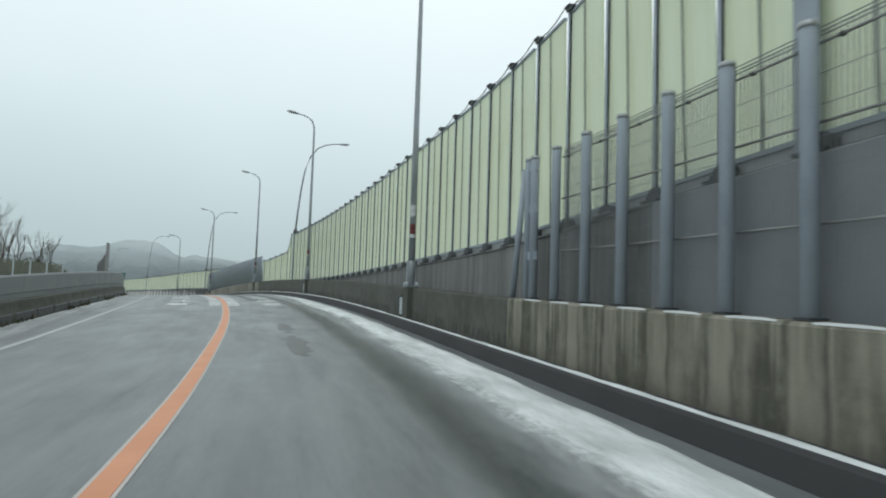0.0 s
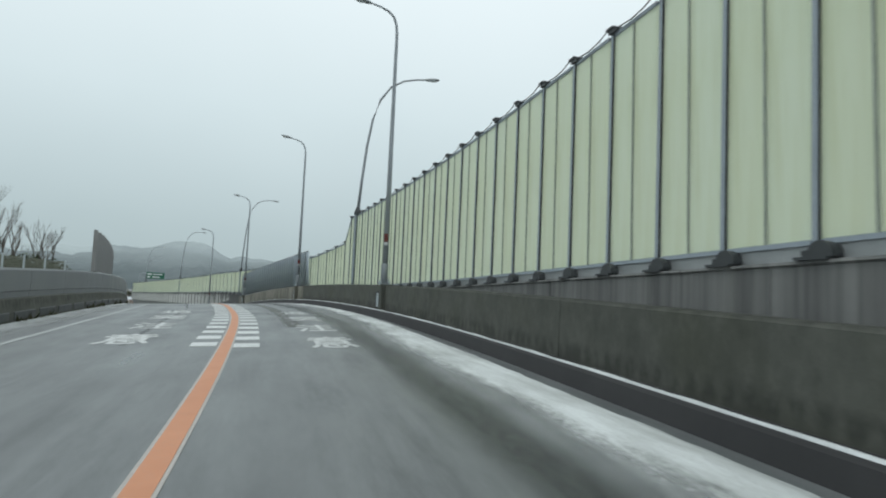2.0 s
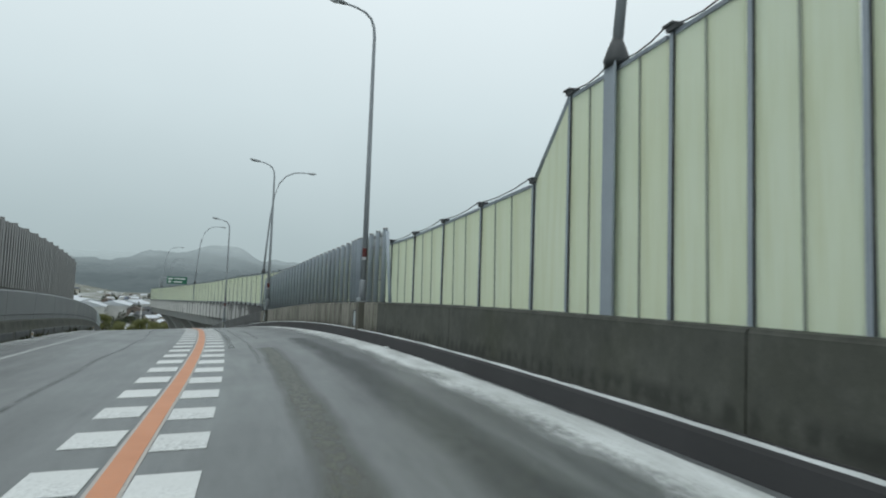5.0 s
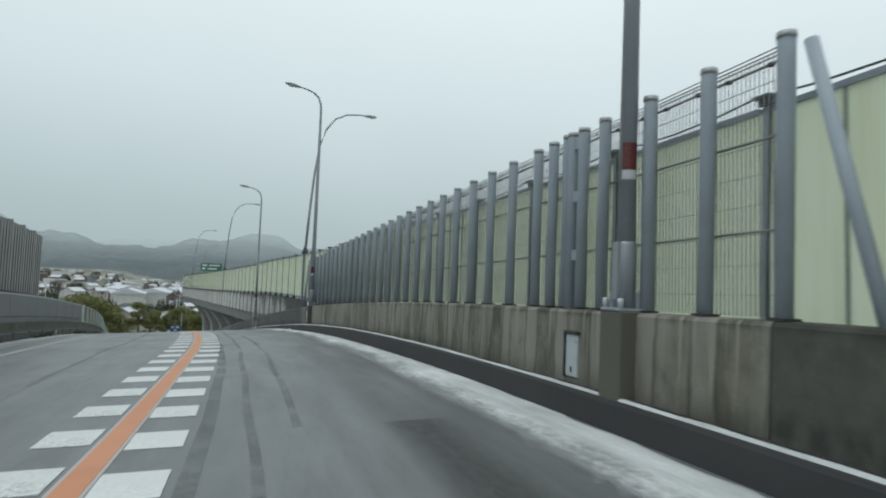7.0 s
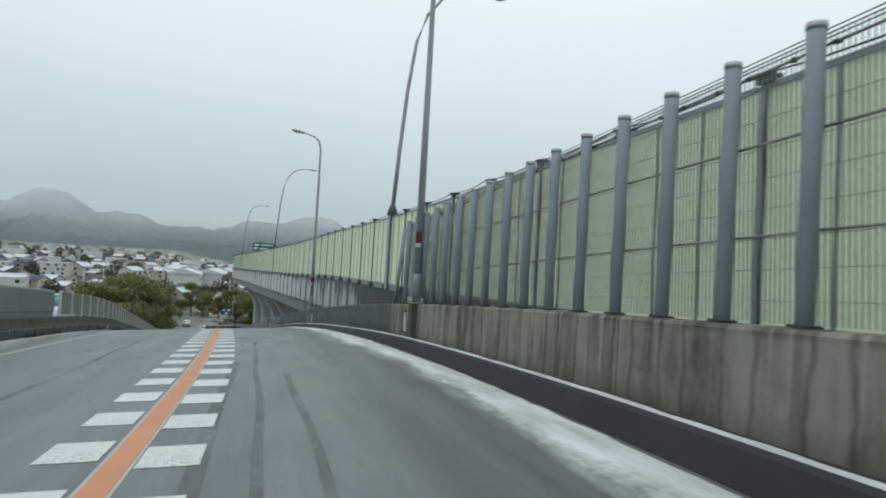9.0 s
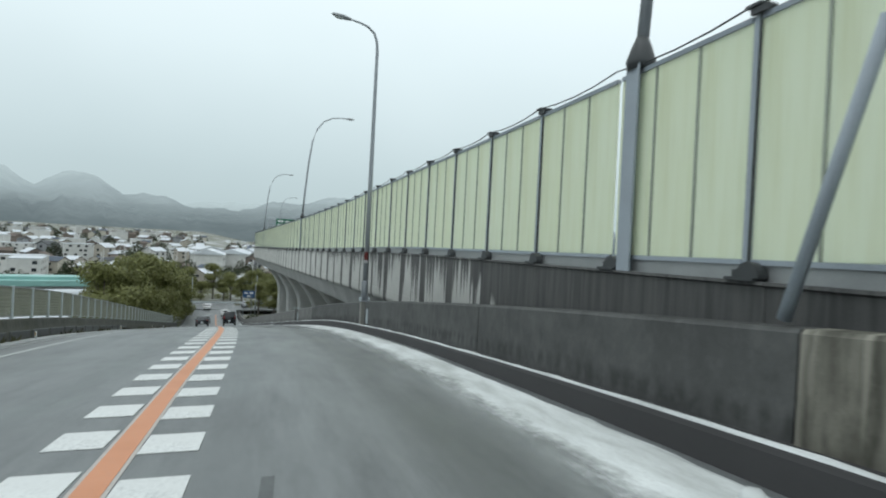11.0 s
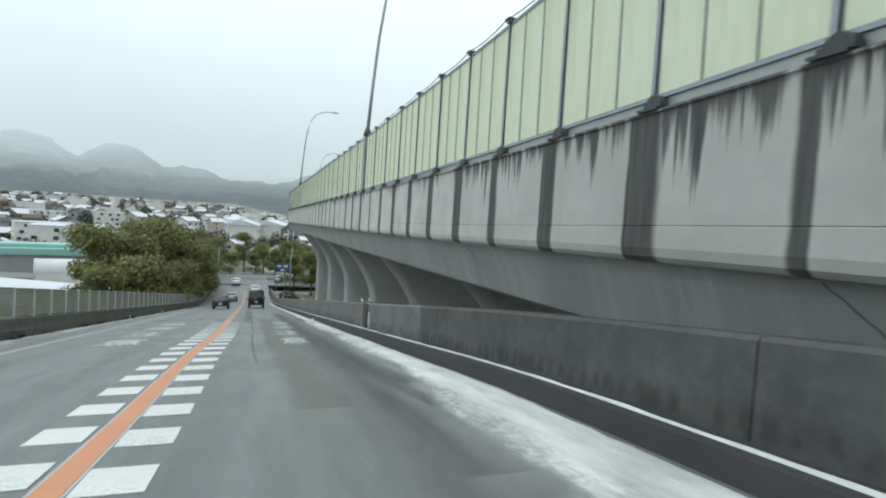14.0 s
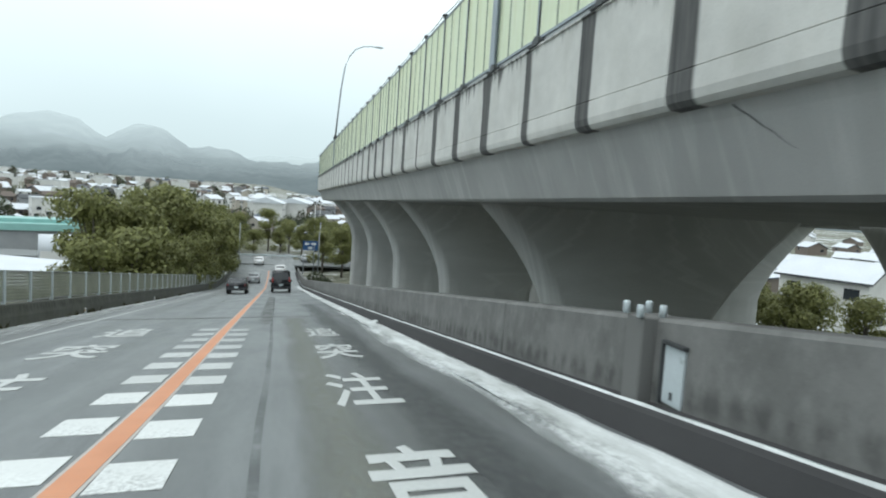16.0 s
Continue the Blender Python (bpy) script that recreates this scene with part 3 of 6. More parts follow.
DARK_STEEL = simple("dark_bracket_steel", (0.055, 0.06, 0.062), 0.55, 0.2)
WIRE = simple("mesh_wire", (0.25, 0.26, 0.262), 0.5, 0.4, bumps=0)
PANEL = translucent_panel()
MULLION = simple("mullion_grey", (0.30, 0.33, 0.28), 0.5, 0.1)
WHITE_PAINT = worn_paint("worn_white_paint", (0.66, 0.68, 0.67), (0.26, 0.27, 0.27))
FADED_PAINT = worn_paint("faded_white_paint", (0.50, 0.52, 0.51), (0.24, 0.25, 0.25))
GHOST_PAINT = worn_paint("almost_worn_off_paint", (0.40, 0.42, 0.415), (0.17, 0.18, 0.18))
ORANGE = worn_paint("orange_line_paint", (0.56, 0.235, 0.115), (0.42, 0.24, 0.16))
ORANGE_EDGE = worn_paint("pale_line_edge", (0.45, 0.42, 0.39), (0.25, 0.25, 0.24))
SNOW = slush("grey_snow")
SLUSH = slush("melting_slush", (0.08, 0.5))
WASH = slush("meltwater_wash", (0.3, 2.4))
SALT = slush("salt_film", (0.15, 1.5))
CLEAN_SNOW = simple("roof_snow", (0.54, 0.57, 0.60), 0.7, vary=0.08, scale=0.3, grain=6)
WHITE_PLATE = simple("pale_plate", (0.50, 0.56, 0.58), 0.35, 0.1, vary=0.1)
RED = simple("red_reflector", (0.11, 0.018, 0.016), 0.25, 0)
WHITE_REF = simple("white_reflector", (0.50, 0.52, 0.53), 0.3, 0)
LAMP_HOUSING = simple("lamp_housing", (0.33, 0.35, 0.36), 0.4, 0.3)
LAMP_GLASS = simple("lamp_glass", (0.62, 0.65, 0.66), 0.15, 0, bumps=0)
# ---------------------------------------------------------------- carriageway
def crowd(s, d):
    return crown(s) + FALL * d


road = tagged(new("road", sweep("road", steps(-58, 266, 2.0), lambda s: [
    (-7.1, crowd(s, -7.1)), (-4.0, crowd(s, -4.0)), (-1.0, crowd(s, -1.0)), (1.5, crowd(s, 1.5)), (3.66, crowd(s, 3.66)),
    (3.66, crowd(s, 3.66) - 0.5), (-7.1, crowd(s, -7.1) - 0.6)], ASPHALT)),
    "wet grey asphalt carriageway with salt film and wheel tracks", "road", kind="structure")


def ribbon(name, s0, s1, d0, d1, mat, h=0.005, ds=1.0, rag=0.0, seed=1):
    """Thin layer on the carriageway, with ragged edges if asked."""
    rng = random.Random(seed)
    st = steps(s0, s1, ds)
    off = {}
    for s in st:
        k = 0.35 if (s - s0 < 0.6 or s1 - s < 0.6) and rag else 1.0
        mid = (d0 + d1) / 2
        off[s] = (mid + (d0 - mid) * k + rng.uniform(-rag, rag), mid + (d1 - mid) * k + rng.uniform(-rag, rag))
    return sweep(name, st, lambda s: [(off[s][0], crowd(s, off[s][0]) + h), (off[s][1], crowd(s, off[s][1]) + h),
                                      (off[s][1], crowd(s, off[s][1]) + 0.001), (off[s][0], crowd(s, off[s][0]) + 0.001)], mat)


LINE_S = (-60, 6, 9, 12, 16, 20, 31, 38, 46, 53, 65, 71, 78, 86, 92, 97, 103, 109, 112, 118, 125, 134, 240)
LINE_D = (-1.28, -1.29, -1.36, -1.38, -1.32, -1.25, -1.22, -1.20, -1.33, -1.31, -1.20, -1.06, -1.07, -1.18, -1.28, -1.27, -1.25, -1.22, -1.18, -1.08, -0.91, -0.92, -0.95)


def line_at(s):
    """Offset of the orange line, eased between its nodes."""
    return float(np.mean([np.interp(s + k, LINE_S, LINE_D) for k in (-2, -1, 0, 1, 2)]))


def painted_line(name, half, mat, h):
    return sweep(name, steps(-40, 235, 1.0), lambda s: [(line_at(s) + q, crowd(s, line_at(s) + q) + z) for q, z in ((-half, h), (half, h), (half, 0.001), (-half, 0.001))], mat)


tagged(new("orange_line", painted_line("orange_line", 0.105, ORANGE, 0.009)), "worn orange no-crossing line painted on the asphalt", "road marking", kind="structure")
tagged(new("line_border", painted_line("line_border", 0.14, ORANGE_EDGE, 0.005)), "pale worn border of the orange line", "road marking", kind="structure")
tagged(new("edge_line", ribbon("edge_line", -40, 200, -5.48, -5.33, GHOST_PAINT, 0.006)),
       "faded white edge line on the asphalt", "road marking", kind="structure")

# slush along the kerb
slush_rng = random.Random(7)
waves = [(slush_rng.uniform(0.05, 0.9), slush_rng.uniform(0, 6.28), slush_rng.uniform(0.03, 0.10)) for _ in range(9)]


def wave(s, k):
    return sum(a * math.sin(f * s * (1 + 0.13 * k) + p + k) for f, p, a in waves)


def slush_in(s):
    return float(np.interp(s, (0, 30, 47, 65, 75, 92, 112, 118, 126), (2.05, 2.1, 2.4, 2.5, 2.5, 2.2, 2.25, 2.4, 2.7))) + wave(s, 0) * 0.5


def slush_out(s):
    return float(np.interp(s, (0, 30, 45, 62, 78, 95, 110), (3.18, 3.26, 3.42, 3.48, 3.46, 3.32, 3.46))) + wave(s, 3) * 0.12


tagged(new("slush_band", sweep("slush_band", steps(-50, 205, 0.35), lambda s: [
    (slush_in(s), crowd(s, 2.3) + 0.004), (slush_in(s) + 0.3, crowd(s, 2.6) + 0.02), (2.95, crowd(s, 2.95) + 0.035 + 0.012 * math.sin(3.1 * s)),
    (slush_out(s) - 0.1, crowd(s, 3.25) + 0.03), (min(3.5, slush_out(s) + slush_rng.uniform(-.03, .03)), crowd(s, 3.36) + 0.004)], SLUSH, closed=False)),
    "band of dirty white slush lying along the kerb", "slush", kind="stuff")

tagged(new("slush_wash", sweep("slush_wash", steps(-50, 205, 0.7), lambda s: [
    (slush_in(s) - float(np.interp(s, (0, 100, 116), (0.65, 0.5, 1.0))), crowd(s, 1.6) + 0.003), (slush_in(s), crowd(s, 2.2) + 0.0032), (slush_in(s) + 0.7, crowd(s, 2.9) + 0.0034)], WASH, closed=False)),
    "thin grey wash of melting slush over the asphalt", "slush", kind="stuff")

def snow_clump(size, seed):
    rng = random.Random(seed)
    bm = bmesh.new()
    bmesh.ops.create_icosphere(bm, subdivisions=2, radius=1.0)
    for v in bm.verts:
        k = 1 + 0.35 * noise.noise(v.co * 1.7 + Vector((seed * 3.1, 0, 0)))
        v.co = Vector((v.co.x * size * 0.8 * k, v.co.y * size * k, max(-0.01, v.co.z * size * 0.55 * k)))
    return finish(bm, "snow_clump", SNOW, smooth=True)


for k, (s, d, size) in enumerate(((137.6, 3.38, 0.16), (84.6, 3.2, 0.12), (54.3, 3.34, 0.11), (118.5, 3.3, 0.07), (33.5, 3.2, 0.05))):
    ob = tagged(new("snow_clump", snow_clump(size, k + 1)), "small lump of dirty snow lying by the kerb", "snow", "snow lumps by the kerb")
    ob.matrix_world = lie(s, d, 0.02)

# painted slow-down blocks on both sides of the orange line
blocks = [box_mesh("block", paint, -0.25, 0.25, -0.36, 0.36, 0.001, 0.007) for paint in (WHITE_PAINT, FADED_PAINT, GHOST_PAINT)]
for k in range(75):
    s = float(np.interp(k, (0, 12, 27, 44, 49, 57, 67, 79), (29.75, 46.7, 68.6, 93.0, 100.18, 111.48, 126.1, 143.4)))
    for side in (-0.43, 0.40):
        part("painted_block", blocks[(s > 126.5) + (s > 130.5)], road, lie(s + (0.3 if side < 0 else 0), line_at(s) + side))


def glyph(ch, s, d, length, width, mat):
    """One character painted long on the road."""
    cu = bpy.data.curves.new("lettering", "FONT")
    cu.body, cu.size, cu.align_x, cu.align_y = ch, 1.0, "CENTER", "BOTTOM_BASELINE"
    cu.extrude, cu.bevel_depth, cu.bevel_resolution = 0.004, 0.016, 0
    ob = bpy.data.objects.new("lettering", cu)
    scene.collection.objects.link(ob)
    bpy.context.view_layer.update()
    me = bpy.data.meshes.new_from_object(ob.evaluated_get(bpy.context.evaluated_depsgraph_get()))
    bpy.data.objects.remove(ob)
    n = len(me.vertices)
    if not n:
        return
    co = np.empty(n * 3)
    me.vertices.foreach_get("co", co)
    co = co.reshape(-1, 3)
    lo, hi = co.min(0), co.max(0)
    co[:, 0] = ((co[:, 0] - lo[0]) / (hi[0] - lo[0]) - 0.5) * width
    co[:, 1] = (co[:, 1] - lo[1]) / (hi[1] - lo[1]) * length
    co[:, 2] *= 0.12
    me.vertices.foreach_set("co", co.ravel())
    me.materials.clear()
    me.materials.append(mat)
    part("road_letter", me, road, lie(s, d, 0.006))


# "beware of running into the car in front", read from the nearest character on
for starts, long, wide, right, left, ahead, mat in (((29.1, 32.75, 36.5, 40.2), 2.2, 1.0, 0.9, -3.3, 1.2, WHITE_PAINT),
                                                    ((121.0, 125.2, 129.45, 133.7), 2.5, 0.8, 1.47, -3.3, 1.2, FADED_PAINT)):
    for s0, ch in zip(starts, "意注突追"):
        glyph(ch, s0, right + (0.1 if ch in "突追" else 0.0), long, wide, mat)
        glyph(ch, s0 + ahead, left, long, wide * (1.1 if wide > 0.9 else 1.5), mat)

# tar repairs, muddy streak, joint across the deck
for s0, s1, d0, d1, mat, seed in ((16.5, 19.4, 0.2, 0.6, TAR_SOLID, 1), (12.0, 15.7, 0.17, 0.62, TAR_SOLID, 2),
                                  (34.6, 42.0, 0.35, 0.55, TAR, 4),
                                  (138, 166, -0.1, 0.3, TAR, 5), 
                                  (40.2, 41.1, -0.15, 0.2, TAR, 8), (37.4, 38.1, -0.1, 0.15, TAR, 9)):
    tagged(new("road_repair", ribbon("road_repair", s0, s1, d0, d1, mat, 0.0035, 0.3, 0.07, seed)),
           "dark irregular tar and mud stain on the asphalt", "road repair", kind="structure")
for s0, s1, d0, wide, mat in ((34.0, 56.0, 0.05, 0.8, MUD_STREAK), (111.0, 141.0, 0.5, 1.0, PALE_MUD), (108.0, 152.0, 1.5, 1.1, WET_TRACK), (-20.0, 60.0, 1.2, 1.1, WET_TRACK)):
    tagged(new("road_film", sweep("road_film", steps(s0, s1, 1.0), lambda s: [(d0, crowd(s, d0) + 0.0025), (d0 + wide, crowd(s, d0 + wide) + 0.0025)], mat, closed=False)),
           "faint muddy or wet streak on the asphalt", "road stain", kind="stuff")
# wandering cracks sealed with tar
for k, (s0, s1, d, half, wob) in enumerate(((52, 86, 0.02, 0.05, 0.07), (60, 78, 0.55, 0.05, 0.09), (56, 80, -0.42, 0.08, 0.05), (116, 165, 0.30, 0.04, 0.03), (30, 90, -3.2, 0.05, 0.12))):
    tagged(new("tar_seam", sweep("tar_seam", steps(s0, s1, 0.4), lambda s: [
        (d + q + wob * 0.55 * (math.sin(s * 0.37 + k) + 0.4 * math.sin(s * 1.1 + 2 * k)), crowd(s, d + q) + z) for q, z in ((-half, 0.004), (half, 0.004), (half, 0.001), (-half, 0.001))], SEAM)),
        "thin dark wandering seam in the asphalt", "road repair", kind="structure")
tagged(new("deck_joint", ribbon("deck_joint", 141.6, 141.95, -7.0, 3.5, DARK_ASPHALT, 0.006, 0.1)),
       "dark expansion joint across the carriageway", "expansion joint", kind="structure")

# ---------------------------------------------------------------- kerb and parapet on the right
WALL_IN, WALL_TOP = 3.80, 1.29


def wall_top(s):
    """Height of the parapet over the crown line."""
    return float(np.interp(s, (40, 55, 68, 80, 95, 122, 140), (1.29, 1.33, 1.36, 1.30, 1.22, 1.19, 1.22)))


def kerb_top(s):
    return crown(s) + float(np.interp(s, (5, 30, 43, 55, 66, 73, 82, 93, 102, 110, 126, 140), (0.38, 0.39, 0.38, 0.41, 0.45, 0.46, 0.42, 0.335, 0.34, 0.39, 0.39, 0.36)))


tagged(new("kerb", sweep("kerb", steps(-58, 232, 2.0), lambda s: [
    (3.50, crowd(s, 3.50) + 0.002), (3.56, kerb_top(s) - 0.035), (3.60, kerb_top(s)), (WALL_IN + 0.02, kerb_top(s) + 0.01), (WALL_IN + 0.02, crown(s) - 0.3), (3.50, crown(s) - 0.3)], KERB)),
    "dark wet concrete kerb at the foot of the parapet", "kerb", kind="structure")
snow_rng = random.Random(5)


def thin(s):
    return float(np.interp(s, (100, 116), (1.0, 0.35)))


tagged(new("kerb_snow", sweep("kerb_snow", steps(-50, 215, 0.4), lambda s: [
    (3.62, kerb_top(s) + 0.002), (3.635 + snow_rng.uniform(0, .01), kerb_top(s) + 0.017 + snow_rng.uniform(0, .012)),
    (3.62 + 0.05 * thin(s) + snow_rng.uniform(-.018, .018) * thin(s), kerb_top(s) + 0.021 + snow_rng.uniform(0, .012)), (3.63 + 0.06 * thin(s) + snow_rng.uniform(-.015, .015) * thin(s), kerb_top(s) + 0.008)], SNOW, closed=False)),
    "thin line of snow lying on the kerb", "snow", kind="stuff")

parapet = thing("parapet", "stained concrete parapet wall beside the carriageway", "parapet", kind="structure")


def parapet_profile(s):
    z, t = crown(s), wall_top(s)
    return [(WALL_IN, z - 0.25), (WALL_IN + 0.015, z + t - 0.035), (WALL_IN + 0.045, z + t),
            (WALL_IN + 0.27, z + t + 0.01), (WALL_IN + 0.29, z + t - 0.03), (WALL_IN + 0.29, z - 0.9)]


cuts = [-58, -42, -27, -12, 2.9, 10.3, 17.0, 25.4, 34.3, 43.2, 51.0, 57.2, 62.9, 68.1, 73.2, 78.4, 84.9, 92, 99.6, 107.5, 117, 127.5, 138, 150, 165, 182, 205, 230]
for a, b in zip(cuts, cuts[1:]):
    streaky = b <= 11 or 57 <= a < 84.5
    part("concrete_section", sweep("concrete_section", steps(a + 0.012, b - 0.012, 1.5), parapet_profile, (PARAPET if b < 30 else PARAPET_UPPER) if streaky else PARAPET_DARK if b < 84.5 else PARAPET_BLACK if b < 118 else PARAPET_GREY), parapet,
         label="pale streaked concrete section" if streaky else "dark sooty concrete section")

# thin snow left on the coping between the fence posts
vs, fs = [], []
cs_rng = random.Random(9)
for k in range(34):
    a = 9.0 - 0.98 * k + 0.2
    for j in range(6):
        s = station(a + 0.125 * j)
        z = crown(s) + wall_top(s)
        t = 0.012 if 0 < j < 5 else 0.003
        wide = 0.045 + cs_rng.uniform(-0.01, 0.012)
        n = len(vs)
        vs += [spot(s, WALL_IN + 0.028, z - 0.012), spot(s, WALL_IN + 0.036, z + t * 0.6), spot(s, WALL_IN + wide, z + t), spot(s, WALL_IN + wide + 0.02, z + 0.001)]
        if j:
            fs += [(n - 4 + i, n + i, n + i + 1, n - 3 + i) for i in range(3)]
tagged(new("coping_snow", mesh_of("coping_snow", vs, fs, SNOW)), "thin wet snow left along the parapet's coping", "snow", kind="stuff")

# pedestals under the lamp posts, with a niche plate beside each
LAMPS = (17.1, 38.1, 59.1, 82.2, 103.78)
PLATES = {17.1: 18.12, 38.1: 39.02, 59.1: 60.15, 82.2: 83.2, 103.78: 103.18, 123.62: 123.14}
ped = box_mesh("pedestal", PARAPET_DARK, -0.22, 0.17, -0.18, 0.18, -0.1, WALL_TOP + 0.02, bevel=0.015)
ped_pale = box_mesh("pedestal", PARAPET_UPPER, -0.26, 0.17, -0.2, 0.2, -0.1, WALL_TOP + 0.02, bevel=0.015)
ped_grey = box_mesh("pedestal", PEDESTAL, -0.22, 0.17, -0.14, 0.14, -0.1, WALL_TOP + 0.02, bevel=0.015)
ped_dull = box_mesh("pedestal", PARAPET_GREY, -0.22, 0.17, -0.14, 0.14, -0.1, WALL_TOP + 0.02, bevel=0.015)
hood = box_mesh("hood", DARK_STEEL, (-0.05, 0.03, -0.16, 0.16, 0.53, 0.56), (-0.04, 0.03, 0.15, 0.175, -0.02, 0.54))
plate = box_mesh("plate", WHITE_PLATE, -0.02, 0.012, -0.14, 0.14, 0.0, 0.52, bevel=0.006)
plate_hole = box_mesh("keyhole", DARK_STEEL, -0.025, -0.018, -0.02, 0.02, 0.05, 0.12)
for s in PLATES:
    part("pedestal", ped_pale if 57 < s < 80 else ped_dull if s > 110 else ped_grey if s > 100 else ped, parapet, stand(s, WALL_IN + 0.08, crown(s)) @ Matrix.Diagonal((1, 1, wall_top(s) / WALL_TOP, 1)))
    t = thing("access_plate", "pale metal access plate in a niche of the parapet", "access plate", "access plates in the parapet",
              m=stand(PLATES[s], WALL_IN + 0.005, crown(s) + 0.49))
    part("plate", plate, t)
    part("hood", hood, t)
    part("keyhole", plate_hole, t)

# ---------------------------------------------------------------- left edge
left_wall = tagged(new("left_parapet", sweep("left_parapet", steps(-58, 232, 2.0), lambda s: [
    (-7.0, crown(s) - 0.5), (-7.02, crown(s) + 0.06), (-7.08, crown(s) + 0.40), (-7.11, crown(s) + 0.43), (-7.36, crown(s) + 0.43), (-7.4, crown(s) - 1.2)], PARAPET_DARK)),
    "low mossy concrete parapet along the far lane", "parapet", kind="structure")
tagged(new("left_gutter_snow", sweep("left_gutter_snow", steps(-40, 180, 0.6), lambda s: [
    (-5.75 + wave(s, 4) * 0.4, crowd(s, -5.75) + 0.004), (-6.3, crowd(s, -6.3) + 0.008), (-6.7 + wave(s, 7) * 0.3, crowd(s, -6.7) + 0.014), (-6.98, crowd(s, -6.98) + 0.03)], SALT, closed=False)),
    "thin salt and slush in the gutter of the far lane", "slush", kind="stuff")

# weeds on the low parapet
weed_mat = foliage("gutter_weeds", (0.035, 0.04, 0.02), (0.10, 0.095, 0.05))
wv, wf = [], []
wr = random.Random(3)
for k in range(1500):
    s = wr.uniform(0, 175)
    if math.sin(s * 2.1) + math.sin(s * 0.7) < 0.1:
        continue
    p = on_road(s, -6.96 + wr.uniform(-.03, .05), 0.02)
    h, a = wr.uniform(0.06, 0.24), wr.uniform(0, 6.28)
    dx, dy = math.cos(a) * 0.05, math.sin(a) * 0.05
    n = len(wv)
    wv += [(p.x - dx, p.y - dy, p.z), (p.x + dx, p.y + dy, p.z), (p.x + dx * 2 + wr.uniform(-.05, .05), p.y + dy * 2, p.z + h)]
    wf.append((n, n + 1, n + 2))
tagged(new("gutter_weeds", mesh_of("gutter_weeds", wv, wf, weed_mat)), "brown and green weeds growing along the gutter", "weeds", kind="stuff")

def guard_top(s):
    return crown(s) + float(np.interp(s, (20, 62, 93), (1.16, 1.45, 1.42)))


# raised dark blocks along the low parapet's foot; no openings are cut
foot_block = box_mesh("drain_opening", DARK_STEEL, -0.04, 0.004, -0.95, 0.95, -0.12, 0.12, bevel=0.02)
for k in range(58):
    s = 2 + 2.2 * k
    part("drain_opening", foot_block, left_wall, stand(s, -7.005, crown(s) - 0.06) @ Matrix.Rotation(grade(s), 4, "X"), "raised dark block along the parapet's foot")
steel_guard = thing("steel_guard", "dull grey steel sheet guard on the low parapet", "guard wall", kind="structure")
for k in range(36):
    a = -50 + 4.0 * k
    b = a + 3.985
    if b > 94:
        break
    part("steel_sheet", sweep("steel_sheet", steps(a, b, 2), lambda s: [
        (-7.2, crown(s) + 0.43), (-7.2, crown(s) + 0.6), (-7.17, crown(s) + 0.62), (-7.17, guard_top(s) - 0.06), (-7.2, guard_top(s)), (-7.26, guard_top(s)), (-7.26, crown(s) + 0.43)], PLATE), steel_guard)

# wire fence further down
wire_fence = thing("wire_fence", "pale posts with fine wire mesh on the low parapet", "fence", kind="structure")
fence_post = box_mesh("post", WHITE_PLATE, -0.05, 0.05, -0.05, 0.05, 0.0, 1.02, bevel=0.008)
fence_rail = box_mesh("rail", GALV, (-0.02, 0.02, -1.0, 1.0, 0.97, 1.0), (-0.02, 0.02, -1.0, 1.0, 0.06, 0.09))
NET = simple("old_green_net", (0.20, 0.21, 0.165), 0.8, vary=0.25, scale=1.0)
bm = bmesh.new()
for k in range(40):
    y = -1.0 + 0.05 * k
    box(bm, -0.004, 0.004, y, y + 0.022, 0.08, 0.98)
for k in range(9):
    box(bm, -0.0045, 0.0045, -1.0, 1.0, 0.1 + 0.1 * k, 0.14 + 0.1 * k)
net = finish(bm, "netting", NET)
for k in range(62):
    s = 95 + 2.0 * k
    g = Matrix.Rotation(grade(s + 1), 4, "X")
    part("post", fence_post, wire_fence, stand(s, -7.22, crown(s) + 0.42))
    part("rail", fence_rail, wire_fence, stand(s + 1, -7.22, crown(s + 1) + 0.42) @ g)
    part("netting", net, wire_fence, stand(s + 1, -7.22, crown(s + 1) + 0.42) @ g)

# small delineators on the left kerb
deli = tube_mesh("delineator_post", WHITE_REF, [(0, 0, 0), (0, 0, 0.32)], 0.035, 8)
for s in (64, 84, 104, 124, 145.5, 160):
    t = thing("delineator", "small white delineator stub on the kerb", "delineator", "delineators on the kerb", m=stand(s, -6.8, crown(s) - 0.3))
    part("stub", deli, t)
    part("reflector", box_mesh("reflector", simple("amber_reflector", (0.45, 0.30, 0.12), 0.3), -0.02, 0.02, -0.038, -0.03, 0.2, 0.28), t)

def two_tone(me, other):
    """Joins two meshes into one part with two materials."""
    bm = bmesh.new()
    bm.from_mesh(me)
    n = len(bm.faces)
    bm.from_mesh(other)
    bm.faces.ensure_lookup_table()
    for f in bm.faces[n:]:
        f.material_index = 1
    bm.to_mesh(me)
    bm.free()
    me.materials.append(other.materials[0])
    return me


